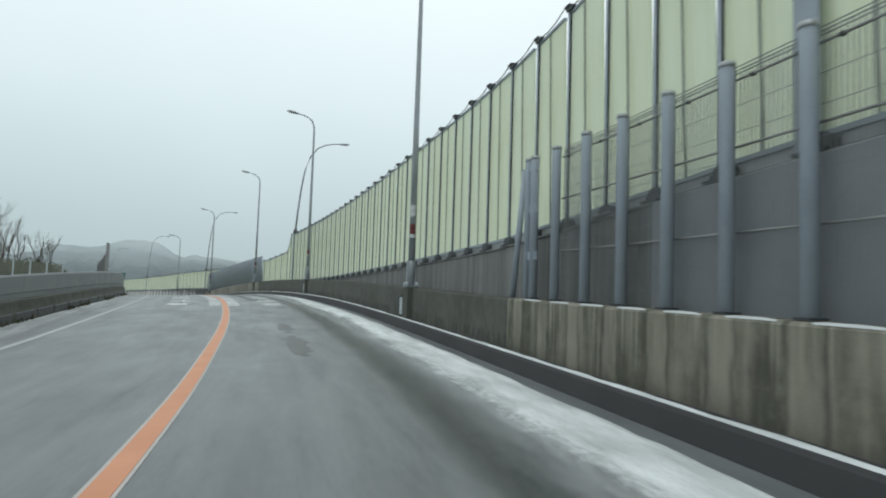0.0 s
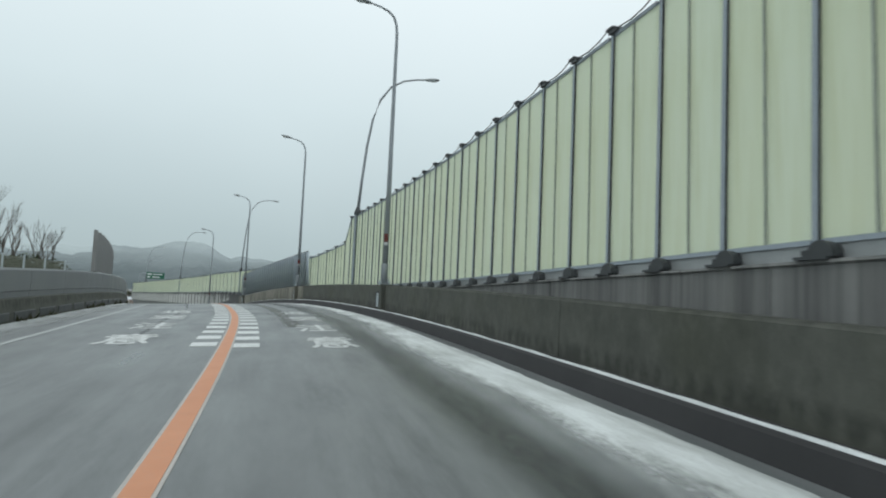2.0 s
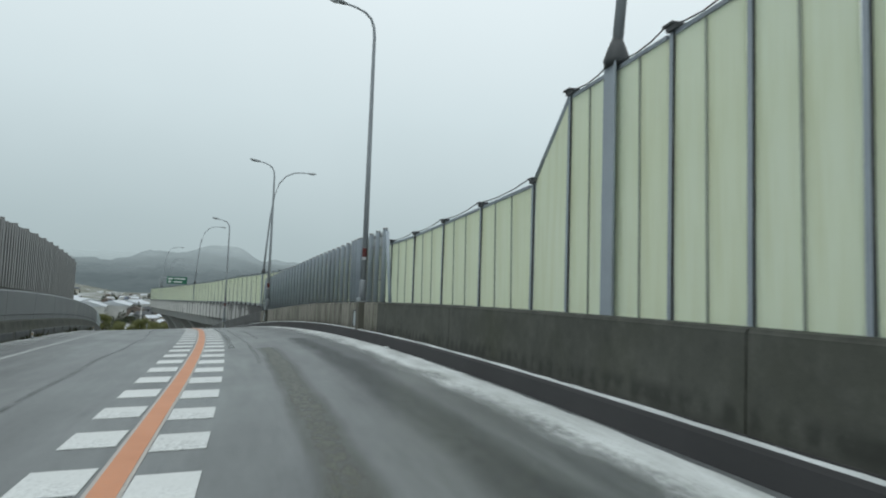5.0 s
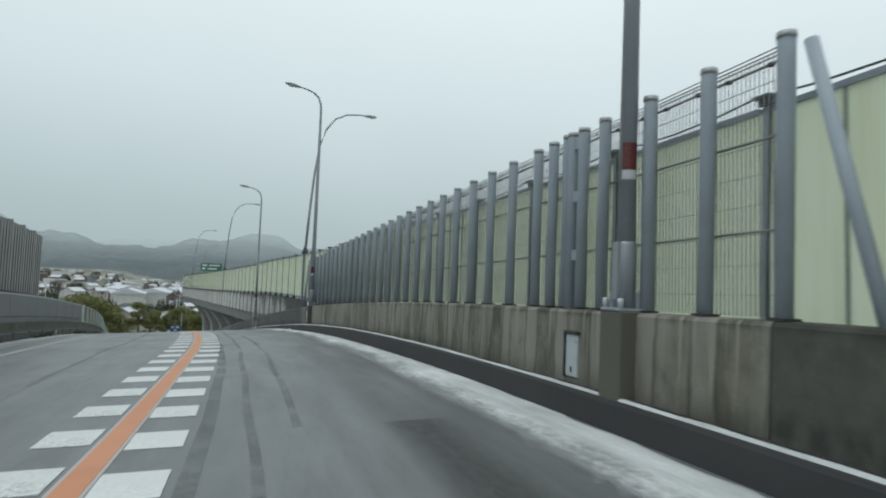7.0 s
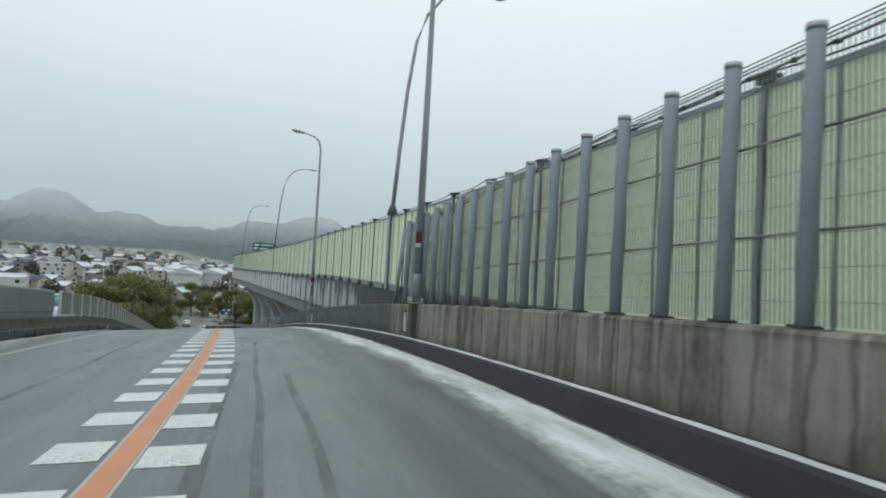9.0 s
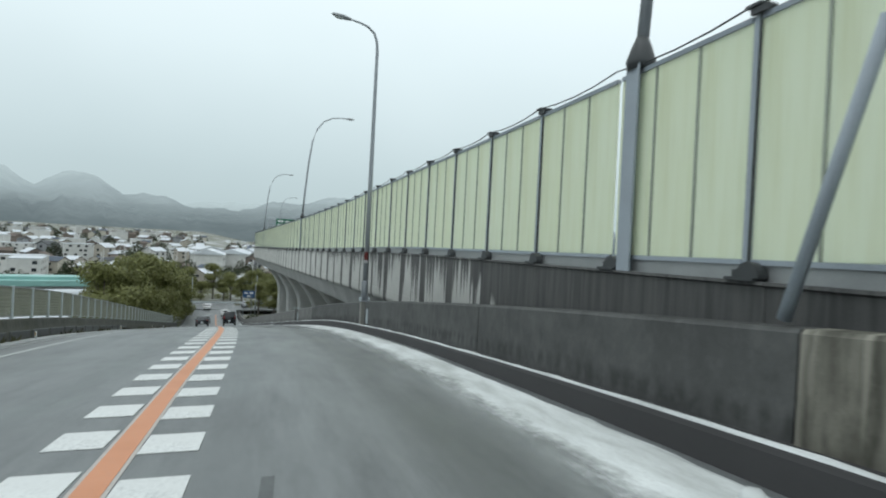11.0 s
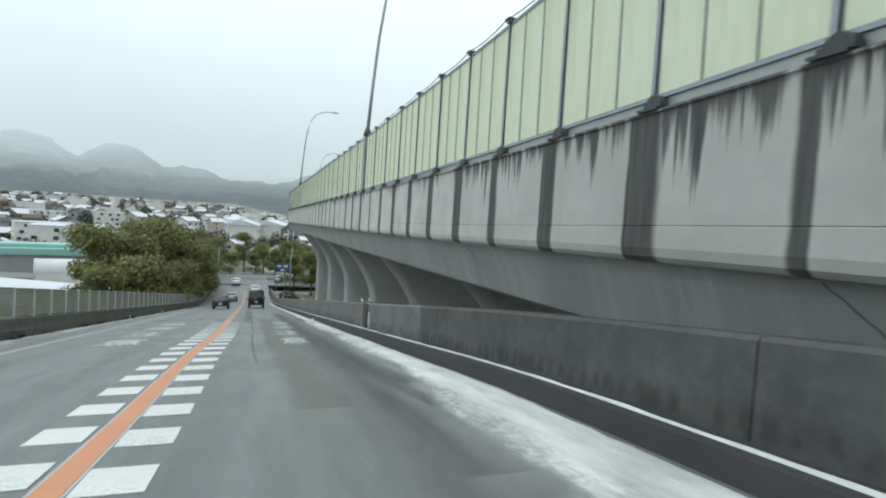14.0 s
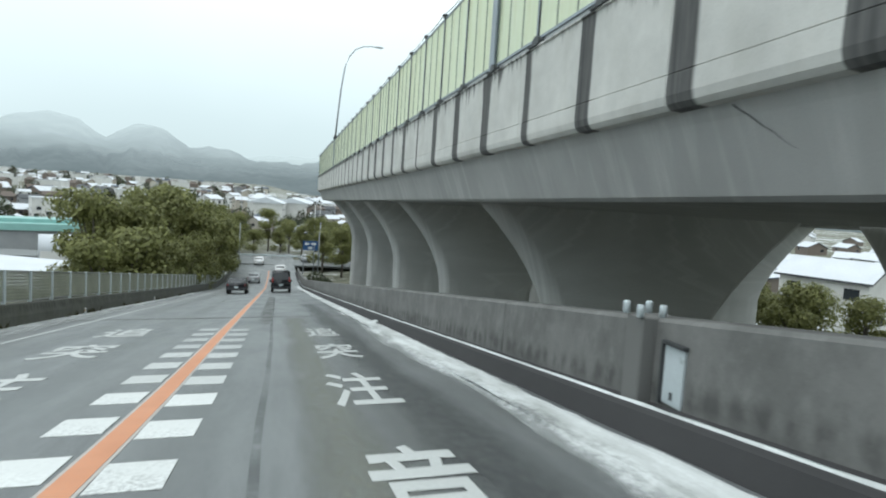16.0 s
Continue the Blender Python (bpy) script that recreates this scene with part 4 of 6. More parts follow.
# tall ribbed noise wall behind the far lane
rib_wall = thing("ribbed_noise_wall", "tall weathered grey ribbed steel noise wall", "noise wall", kind="structure")
tagged(new("noise_wall_base", sweep("noise_wall_base", steps(57.6, 89.4, 2), lambda s: [
    (-8.85, crown(s) - 3), (-8.85, crown(s) + 1.62), (-8.3, crown(s) + 1.62), (-8.3, crown(s) - 3)], PARAPET_DARK)),
    "concrete base wall carrying the ribbed noise wall", "wall", kind="structure")
rib_post = box_mesh("rib_post", RIB_STEEL, -0.02, 0.2, -0.05, 0.05, -0.05, 2.6)
# backing sheet coloured dark: the shade between the folds is put into its colour
RIB_SHEET, RIB_FOLD = box_mesh("rib", RIB_SHADE, 0.0, 0.10, -0.205, 0.205, 0, 2.5), box_mesh("fold", RIB_STEEL, 0.10, 0.19, -0.13, 0.10, 0, 2.52)
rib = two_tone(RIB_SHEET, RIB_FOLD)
n = 0
s = 58.0
while s < 89.0:
    hgt = 2.4 + (s - 58) * 0.019
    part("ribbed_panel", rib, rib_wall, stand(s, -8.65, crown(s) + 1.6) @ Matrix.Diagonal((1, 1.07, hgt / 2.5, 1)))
    if n % 5 == 0:
        part("post", rib_post, rib_wall, stand(s - 0.21, -8.65, crown(s) + 1.62) @ Matrix.Diagonal((1, 1, hgt / 2.5, 1)))
    s += 0.42
    n += 1

# ---------------------------------------------------------------- mesh fences on the parapet
def mesh_fence(label, first, last, gap, height, pairs=(), extra=()):
    f = thing("mesh_fence", label, "fence", "fences on the parapet", kind="structure")
    post = tube_mesh("fence_post", STEEL, [(0, 0, 0), (0, 0, height - 0.03), (0, 0, height)], [0.073, 0.073, 0.066], 14)
    foot = box_mesh("foot_plate", DARK_STEEL, -0.09, 0.09, -0.09, 0.09, 0, 0.022)
    cap = tube_mesh("post_cap", GALV, [(0, 0, height - 0.05), (0, 0, height + 0.005)], 0.079, 14)
    rails = tube_mesh("rail", RIB_STEEL, [(0, -gap / 2, 0), (0, gap / 2, 0)], 0.013, 6)
    clamp = box_mesh("clamp", DARK_STEEL, -0.022, 0.022, -0.026, 0.026, -0.018, 0.018, bevel=0.005)
    bm = bmesh.new()
    n = int(gap / 0.052)
    for k in range(n):
        y = -gap / 2 + gap * (k + 0.5) / n
        box(bm, -0.004, 0.004, y - 0.0045, y + 0.0045, 0.02, height - 0.06)
    for z in np.arange(0.2, height - 0.3, 0.26):
        box(bm, -0.003, 0.003, -gap / 2, gap / 2, z, z + 0.005)
    for k in range(3):
        box(bm, -0.006, 0.006, -gap / 2, gap / 2, height - 0.07 + 0.035 * k - 0.035, height - 0.062 + 0.035 * k - 0.035)
    wires = finish(bm, "wire_panel", WIRE)
    k = 0
    while first + gap * k <= last + 0.01:
        s = station(first + gap * k)
        z = crown(s) + wall_top(s) + 0.01
        part("fence_post", post, f, stand(s, 3.97, z))
        part("foot_plate", foot, f, stand(s, 3.97, z))
        part("post_cap", cap, f, stand(s, 3.97, z))
        if first + gap * (k + 1) <= last + 0.01:
            m = station(first + gap * (k + 0.5))
            g = Matrix.Rotation(grade(m), 4, "X")
            zm = crown(m) + wall_top(m) + 0.01
            part("wire_panel", wires, f, stand(m, 4.07, zm) @ g)
            for hz in (height * 0.32, height * 0.66, height * 0.93):
                part("rail", rails, f, stand(m, 4.052, zm) @ g @ Matrix.Translation((0, 0, hz)))
            for y in (-gap * 0.28, gap * 0.28):
                part("clamp", clamp, f, stand(m, 4.06, zm) @ g @ Matrix.Translation((0, y, height * 0.93)))
        k += 1
    for p in map(station, extra):
        z = crown(p) + wall_top(p) + 0.01
        part("fence_post", post, f, stand(p, 3.97, z))
        part("foot_plate", foot, f, stand(p, 3.97, z))
        part("post_cap", cap, f, stand(p, 3.97, z))
    tie = box_mesh("tie_plate", STEEL, -0.03, 0.03, -0.17, 0.17, -0.07, 0.07)
    for p in map(station, pairs):
        z = crown(p) + wall_top(p) + 0.01
        part("fence_post", post, f, stand(p, 3.97, z))
        part("post_cap", cap, f, stand(p, 3.97, z))
        for hz in (height * 0.3, height * 0.63, height * 0.93):
            part("tie_plate", tie, f, stand(p - 0.16, 3.97, z) @ Matrix.Translation((0, 0, hz)))
    return f


def brace(f, s, lean, height):
    z = crown(s) + wall_top(s)
    a, b = spot(s + lean, 3.98, z), spot(s, 3.98, z + height)
    part("brace", tube_mesh("brace", STEEL, [a, b], 0.055, 10), f)


fence_one = mesh_fence("grey posts with dark wire mesh standing on the stained parapet", 9.0 - 0.98 * 33, 9.0, 0.98, 2.44, (10.06,), (9.82,))
brace(fence_one, 10.0, 0.45, 2.3)
fence_two = mesh_fence("blue-grey steel posts with wire mesh on the parapet above the ramp", 64.1 - 0.895 * 5, 64.1 + 0.895 * 26, 0.895, 2.33, (63.07,), (62.8, 63.62))
brace(fence_two, station(59.4), -0.6, 2.2)
brace(fence_two, station(87.9), 0.75, 2.2)

# ---------------------------------------------------------------- expressway viaduct
express_st = steps(-58, 236, 2.0)
express = thing("expressway_viaduct", "long concrete expressway viaduct beside the ramp", "viaduct", kind="structure")
LIP, SOFFIT = 1.74, 2.78


def fascia_profile(s):
    z, o = coping(s), edge_off(s)
    return [(o + 0.30, z + 0.0), (o - 0.02, z + 0.0), (o - 0.03, z - 0.03), (o, z - 0.05), (o, z - LIP + 0.42), (o + 0.012, z - LIP + 0.41),
            (o - 0.004, z - LIP + 0.40), (o - 0.004, z - LIP + 0.16), (o + 0.02, z - LIP + 0.06), (o + 0.08, z - LIP), (o + 0.30, z - LIP - 0.02), (o + 0.32, z - 0.4)]


fcuts = [-58.0] + [-52 + 4.92 * k for k in range(58)]
for a, b in zip(fcuts, fcuts[1:]):
    part("fascia_panel", sweep("fascia_panel", steps(a + 0.006, b - 0.006, 1.7), fascia_profile, FASCIA), express, label="pale concrete fascia with black run-off stains")
part("girder", sweep("girder", express_st, lambda s: [
    (edge_off(s) + 0.22, coping(s) - LIP + 0.2), (edge_off(s) + 0.22, coping(s) - LIP - 0.01), (edge_off(s) + 0.30, coping(s) - LIP - 0.16), (edge_off(s) + 0.44, coping(s) - LIP - 0.5),
    (edge_off(s) + 0.62, coping(s) - SOFFIT + 0.06), (edge_off(s) + 0.70, coping(s) - SOFFIT), (edge_off(s) + 13.9, coping(s) - SOFFIT), (edge_off(s) + 14.4, coping(s) - LIP),
    (edge_off(s) + 14.4, coping(s) - 0.9), (edge_off(s) + 0.3, coping(s) - 0.9)], GIRDER, smooth=False), express, label="smooth grey concrete box girder")
part("far_parapet", sweep("far_parapet", express_st, lambda s: [
    (edge_off(s) + 14.1, coping(s) - 1.0), (edge_off(s) + 14.1, coping(s)), (edge_off(s) + 14.45, coping(s)), (edge_off(s) + 14.45, coping(s) - 1.8)], GIRDER), express)
twin = thing("twin_viaduct", "second concrete viaduct carrying the other carriageway", "viaduct", kind="structure")
part("girder", sweep("girder", steps(80, 236, 2.0), lambda s: [
    (edge_off(s) + 16.6, coping(s) - 0.2), (edge_off(s) + 16.6, coping(s) - LIP), (edge_off(s) + 17.1, coping(s) - SOFFIT + 0.05), (edge_off(s) + 17.2, coping(s) - SOFFIT),
    (edge_off(s) + 27.6, coping(s) - SOFFIT), (edge_off(s) + 28.2, coping(s) - LIP), (edge_off(s) + 28.2, coping(s) - 0.2)], GIRDER), twin, label="grey concrete box girder in the shade")

# unseen deck surface, added dark so less light bounces into the panels' lower half
tagged(new("expressway_road", sweep("expressway_road", express_st, lambda s: [
    (edge_off(s) + 0.33, coping(s) - 0.88), (edge_off(s) + 14.08, coping(s) - 0.88), (edge_off(s) + 14.08, coping(s) - 0.9), (edge_off(s) + 0.33, coping(s) - 0.9)], DARK_ASPHALT)),
    "unseen dark asphalt of the expressway, added behind the barrier to cut bounce light", "road", kind="structure")

# hairline cracks running down the girder's web
WEB = ((0.0, 0.22), (0.16, 0.30), (0.5, 0.44), (0.98, 0.62))
for s0, lean, half, deep in ((117.4, -1.7, 0.016, 0.93), (124.2, -0.7, 0.016, 0.5), (107.7, -0.6, 0.012, 0.5)):
    vs, fs = [], []
    for k in range(9):
        drop = 0.03 + deep * k / 8
        s = s0 + lean * k / 8 + 0.012 * math.sin(k * 2.1)
        off = float(np.interp(drop, [w[0] for w in WEB], [w[1] for w in WEB]))
        w = half * (1.1 - k / 9)
        for q in (-w, w):
            vs.append(spot(s + q, edge_off(s) + off - 0.004, coping(s) - LIP - 0.01 - drop))
    for k in range(8):
        fs.append((2 * k, 2 * k + 1, 2 * k + 3, 2 * k + 2))
    part("crack", mesh_of("crack", vs, fs, DARK_STEEL), express, label="dark crack in the girder's concrete")

tagged(new("cover_sheet", sweep("cover_sheet", steps(-55, 6.55, 2.0), lambda s: [
    (4.16, crown(s) + 0.9), (4.16, coping(s) - 0.06), (4.22, coping(s) - 0.03), (4.24, crown(s) + 0.9)], COVER)),
    "dark grey sheet covering the expressway wall", "cladding", kind="structure")


def pier_mesh(depth):
    """Wall pier with curved arms, rounded ends."""
    def half(z, side):
        u = min(1.0, max(0.0, -z / 4.6))
        return 5.7 - (2.6 * (1 - (1 - u) ** 1.9) if side < 0 else 3.7 * (1 - (1 - u) ** 1.5))
    zs = [0.15, 0.0, -0.25, -0.6, -1.0, -1.5, -2.0, -2.6, -3.2, -4.0, -4.6, -8.0, -depth]
    verts, faces, uvs, thick, seg = [], [], [], 0.85, 6
    ring = None
    for z in zs:
        r = []
        for side, base in ((1, -90), (-1, 90)):
            w = half(z, side)
            for k in range(seg + 1):
                a = radians(base + 180 * k / seg)
                r.append((side * (w - thick * 0.55) + math.cos(a) * thick * 0.55, math.sin(a) * thick, z))
        ring = len(r)
        for k, p in enumerate(r):
            verts.append(p)
            uvs.append((k * 0.4 + p[0], z))
    for i in range(len(zs) - 1):
        for k in range(ring):
            a, b = i * ring + k, i * ring + (k + 1) % ring
            faces.append((a, b, b + ring, a + ring))
    faces.append(tuple(range(ring)))
    me = mesh_of("pier", verts, faces, PIER, uvs, smooth=True)
    bm = bmesh.new()
    bm.from_mesh(me)
    bmesh.ops.recalc_face_normals(bm, faces=bm.faces)
    bm.to_mesh(me)
    bm.free()
    return me


pier = pier_mesh(17.0)
for k in range(-2, 7):
    s = 136.9 + 14.4 * k
    part("pier", pier, express, stand(s, edge_off(s) + 7.3, coping(s) - SOFFIT), "grey concrete wall pier with curved arms")
    if 100 < s < 200:
        part("pier", pier, twin, stand(s, edge_off(s) + 22.3, coping(s) - SOFFIT), "grey concrete wall pier with curved arms")

# ---------------------------------------------------------------- noise barriers on the expressway
def bay_meshes(length, height, panes, tall):
    w = (length - 0.06) / panes
    pane = box_mesh("panel", PANEL, -0.012, 0.012, -w / 2 + 0.012, w / 2 - 0.012, 0.2, height - 0.05)
    mull = box_mesh("mullion", MULLION, -0.03, 0.02, -0.014, 0.014, 0.19, height - 0.04)
    y = length / 2 - 0.05
    rails = [("top_rail", box_mesh("top_rail", STEEL, -0.035, 0.03, -y, y, height - 0.055, height)),
             ("bottom_rail", box_mesh("bottom_rail", STEEL, -0.035, 0.03, -y, y, 0.15, 0.2)),
             ("skirt_sheet", box_mesh("skirt_sheet", GALV, -0.005, 0.025, -y, y, 0.0, 0.15))]
    sec = [(-0.05, -0.034), (-0.038, -0.034), (-0.038, -0.012), (0.038, -0.012), (0.038, -0.034), (0.05, -0.034),
           (0.05, 0.03), (0.038, 0.03), (0.038, 0.012), (-0.038, 0.012), (-0.038, 0.03), (-0.05, 0.03)]
    n = len(sec)
    post = mesh_of("post", [(x, q, z) for z in (0, height + 0.06) for x, q in sec],
                   [tuple(range(n))[::-1], tuple(range(n, 2 * n))] + [(i, (i + 1) % n, (i + 1) % n + n, i + n) for i in range(n)], STEEL)
    seal = box_mesh("seal", DARK_STEEL, -0.049, -0.02, -0.046, -0.035, 0.16, height + 0.02)
    cap = box_mesh("cap_bracket", DARK_STEEL, (-0.11, 0.09, -0.10, 0.10, height + 0.06, height + 0.09), (-0.09, -0.05, -0.16, 0.05, height - 0.01, height + 0.06))
    bm = bmesh.new()
    box(bm, -0.16, 0.1, -0.24, 0.14, 0.0, 0.03)
    arc = [(0.02 - 0.15 + 0.15 * math.cos(radians(15 * k)), 0.03 + 0.15 * math.sin(radians(15 * k))) for k in range(13)]
    front, back = ([bm.verts.new((x, y, z)) for y, z in arc] for x in (-0.13, 0.07))
    bm.faces.new(front)
    bm.faces.new(back[::-1])
    for i in range(13):
        j = (i + 1) % 13
        bm.faces.new((front[j], front[i], back[i], back[j]))
    box(bm, -0.075, -0.045, 0.03, 0.13, 0.03, 0.1)
    bmesh.ops.recalc_face_normals(bm, faces=bm.faces)
    foot = finish(bm, "foot_bracket", DARK_STEEL)
    sag = 0.10 if tall else 0.07
    cable = tube_mesh("cable", DARK_STEEL, [(-0.07, -length / 2, height + 0.09), (-0.07, -length / 4, height + 0.09 - sag * .75), (-0.07, 0, height + 0.09 - sag),
                                          (-0.07, length / 4, height + 0.09 - sag * .75), (-0.07, length / 2, height + 0.09)], 0.011, 5)
    return w, pane, mull, rails, post, cap, foot, cable, seal


def barrier(name, label, first, count, length, height, panes, tall, skip=(), start=True):
    """first: metres along the line to the first post."""
    b = thing(name, label, "noise barrier", kind="structure")
    w, pane, mull, rails, post, cap, foot, cable, seal = bay_meshes(length, height, panes, tall)
    for k in range(count + 1):
        s, nxt = station(first + length * k), station(first + length * (k + 1))
        own = k or start
        o = edge_off(s) + 0.1
        z = coping(s)
        heavy = any(abs(s - q) < length * 0.4 for q in skip)
        if own and not heavy:
            part("post", post, b, stand(s, o, z))
            part("seal", seal, b, stand(s, o, z))
            part("cap_bracket", cap, b, stand(s, o, z))
        if own:
            part("foot_bracket", foot, b, stand(s, o, z))
        if k == count:
            break
        m = station(first + length * (k + 0.5))
        base = stand(m, edge_off(m) + 0.1, coping(m))
        turn = math.atan((edge_off(nxt) - edge_off(s)) / length)
        tilt = math.atan((coping(nxt) - coping(s)) / length)
        base = base @ Matrix.Rotation(-turn, 4, "Z") @ Matrix.Rotation(tilt, 4, "X")
        for rail_name, rail in rails:
            part(rail_name, rail, b, base)
        part("cable", cable, b, base)
        for q in range(panes):
            y = (q - (panes - 1) / 2) * w
            part("panel", pane, b, base @ Matrix.Translation((0, y, 0)))
            if q:
                part("mullion", mull, b, base @ Matrix.Translation((0, y - w / 2, 0)))
    return b


TALL, LOW = 3.73, 2.55
END_M, LOW_M = 49.2, 50.45
E_END, LOW_START = station(END_M), station(LOW_M)
LAMPS_E = [station(m) for m in (4.45, 47.957, 91.6, 136.0, 179.4, 221.6)]
tall_barrier = barrier("tall_noise_barrier", "tall milky green acrylic noise barrier with grey steel posts", END_M - 1.243 * 66, 66, 1.243, TALL, 2, True, LAMPS_E)
barrier("low_noise_barrier", "milky green acrylic noise barrier with three panes a bay", LOW_M, 77, 2.445, LOW, 3, False, LAMPS_E)
# the sloping end bay between them
vs, fs = [], []
for x in (-0.012, 0.012):
    for s, h in ((E_END + 0.06, 0.2), (LOW_START - 0.06, 0.2), (LOW_START - 0.06, LOW), (E_END + 0.06, TALL)):
        p = stand(s, 4.4, coping(s) + h) @ Vector((x, 0, 0))
        vs.append(tuple(p))
fs = [(0, 1, 2, 3), (7, 6, 5, 4), (0, 4, 5, 1), (1, 5, 6, 2), (2, 6, 7, 3), (3, 7, 4, 0)]
part("end_panel", mesh_of("end_panel", vs, fs, PANEL), tall_barrier, label="yellowed sloping end panel")
p, q = spot(E_END, 4.38, coping(E_END) + TALL + 0.02), spot(LOW_START, 4.38, coping(LOW_START) + LOW + 0.02)
part("sloping_rail", tube_mesh("sloping_rail", STEEL, [p, q], 0.035, 8), tall_barrier)

# ---------------------------------------------------------------- lamps
def lamp_head(parent, m):
    bm = bmesh.new()
    prof = [(0.0, 0.045, 0.05), (0.10, 0.075, 0.07), (0.30, 0.12, 0.085), (0.52, 0.12, 0.075), (0.66, 0.075, 0.05), (0.72, 0.02, 0.02)]
    rings = []
    for x, w, h in prof:
        rings.append([bm.verts.new((x, math.cos(k * math.tau / 10) * w, math.sin(k * math.tau / 10) * h)) for k in range(10)])
    for a, b in zip(rings, rings[1:]):
        for k in range(10):
            bm.faces.new((a[k], a[(k + 1) % 10], b[(k + 1) % 10], b[k]))
    bm.faces.new(rings[0])
    bm.faces.new(rings[-1][::-1])
    bmesh.ops.recalc_face_normals(bm, faces=bm.faces)
    head = part("lamp_head", finish(bm, "lamp_head", LAMP_HOUSING, smooth=True), parent, m)
    bm = bmesh.new()
    bmesh.ops.create_uvsphere(bm, u_segments=10, v_segments=6, radius=1)
    bmesh.ops.scale(bm, vec=(0.2, 0.09, 0.07), verts=bm.verts)
    part("lens", finish(bm, "lens", LAMP_GLASS, smooth=True), head, Matrix.Translation((0.42, 0, -0.045)), "pale glass lens")
    return head


def arc_plate(name, mat, r, z0, z1):
    """Bent plate on the side of a post that faces the traffic."""
    arc = [radians(200 + 12 * k) for k in range(9)]
    vs = [(math.cos(a) * q, math.sin(a) * q, z) for z in (z0, z1) for q in (r, r - 0.006) for a in arc]
    n = len(arc)
    fs = []
    for k in range(n - 1):
        fs += [(k, k + 1, 2 * n + k + 1, 2 * n + k), (n + k + 1, n + k, 3 * n + k, 3 * n + k + 1),
               (2 * n + k, 2 * n + k + 1, 3 * n + k + 1, 3 * n + k), (k + 1, k, n + k, n + k + 1)]
    fs += [(0, 2 * n, 3 * n, n), (n - 1, 2 * n - 1, 4 * n - 1, 3 * n - 1)]
    return mesh_of(name, vs, fs, mat)


def ramp_lamp(s):
    """Tapered post on the parapet, short curved arm over the ramp."""
    t = thing("street_lamp", "tall grey tapered street lamp bolted to the parapet", "street lamp", "street lamps along the ramp", m=stand(s, 3.80, crown(s) + wall_top(s) + 0.02))
    H = 9.8
    part("lower_shaft", tube_mesh("lower_shaft", POLE, [(0, 0, 0.02), (0, 0, 0.72), (0, 0, 0.75)], [0.122, 0.118, 0.103], 8), t)
    pts = [(0, 0, 0.7), (0, 0, 5.0), (0, 0, H - 0.55), (-0.03, 0, H - 0.22), (-0.14, 0, H + 0.08), (-0.36, 0, H + 0.27), (-0.65, 0, H + 0.38), (-1.05, 0, H + 0.46)]
    part("shaft", tube_mesh("shaft", POLE, pts, [0.101, 0.08, 0.056, 0.05, 0.045, 0.041, 0.037, 0.034], 14), t)
    lamp_head(t, Matrix.Translation((-1.02, 0, H + 0.455)) @ Matrix.Rotation(radians(180), 4, "Z") @ Matrix.Rotation(radians(-9), 4, "Y"))
    base = part("base_plate", box_mesh("base_plate", POLE, -0.19, 0.19, -0.19, 0.19, 0, 0.03, bevel=0.006), t)
    gus = box_mesh("gusset", POLE, -0.006, 0.006, 0.09, 0.17, 0.03, 0.2)
    for k in range(4):
        part("gusset", gus, base, Matrix.Rotation(radians(45 + 90 * k), 4, "Z"))
        bolt = tube_mesh("bolt", WHITE_PLATE, [(0, 0, 0.03), (0, 0, 0.12), (0, 0, 0.135)], [0.034, 0.034, 0.024], 8)
        part("bolt", bolt, base, Matrix.Translation((0.145 * (1 if k in (0, 3) else -1), 0.145 * (1 if k < 2 else -1), 0)))
    part("door", box_mesh("door", POLE, -0.135, -0.09, -0.05, 0.05, 0.12, 0.74, bevel=0.004), t)
    plates = [("band", WHITE_REF, 1.42, 1.52, "white reflective band"), ("reflector", RED, 1.525, 1.82, "dark red reflector plate")]
    if s < 30:
        plates.append(("band", WHITE_REF, 2.05, 2.36, "white reflective band"))
    for name, mat, z0, z1, lab in plates:
        part(name, arc_plate(name, mat, 0.103, z0, z1), t, label=lab)
    part("cable_duct", tube_mesh("cable_duct", GALV, [(-0.05, 0.128, 0.05), (-0.05, 0.128, 0.74)], 0.022, 8), t)
    return t


for s in LAMPS:
    ramp_lamp(s)
# anchor bolts left where a post was taken away
t = thing("anchor_bolts", "capped anchor bolts standing on an empty pedestal", "bolts", m=stand(123.62, 3.76, crown(123.62) + wall_top(123.62) + 0.02))
for x, y in ((-0.12, -0.12), (-0.12, 0.12), (0.12, -0.12), (0.12, 0.12)):
    part("bolt", tube_mesh("bolt", WHITE_PLATE, [(0, 0, 0), (0, 0, 0.10), (0, 0, 0.115)], [0.036, 0.036, 0.028], 10), t, Matrix.Translation((x, y, 0)))


def h_section(name, half, flange, thick, web, top):
    """Upright rolled steel section with two flanges."""
    sec = [(-half, -flange), (thick - half, -flange), (thick - half, -web), (half - thick, -web), (half - thick, -flange), (half, -flange),
           (half, flange), (half - thick, flange), (half - thick, web), (thick - half, web), (thick - half, flange), (-half, flange)]
    n = len(sec)
    return mesh_of(name, [(x, y, z) for z in (0, top) for x, y in sec],
                   [tuple(range(n))[::-1], tuple(range(n, 2 * n))] + [(i, (i + 1) % n, (i + 1) % n + n, i + n) for i in range(n)], STEEL)


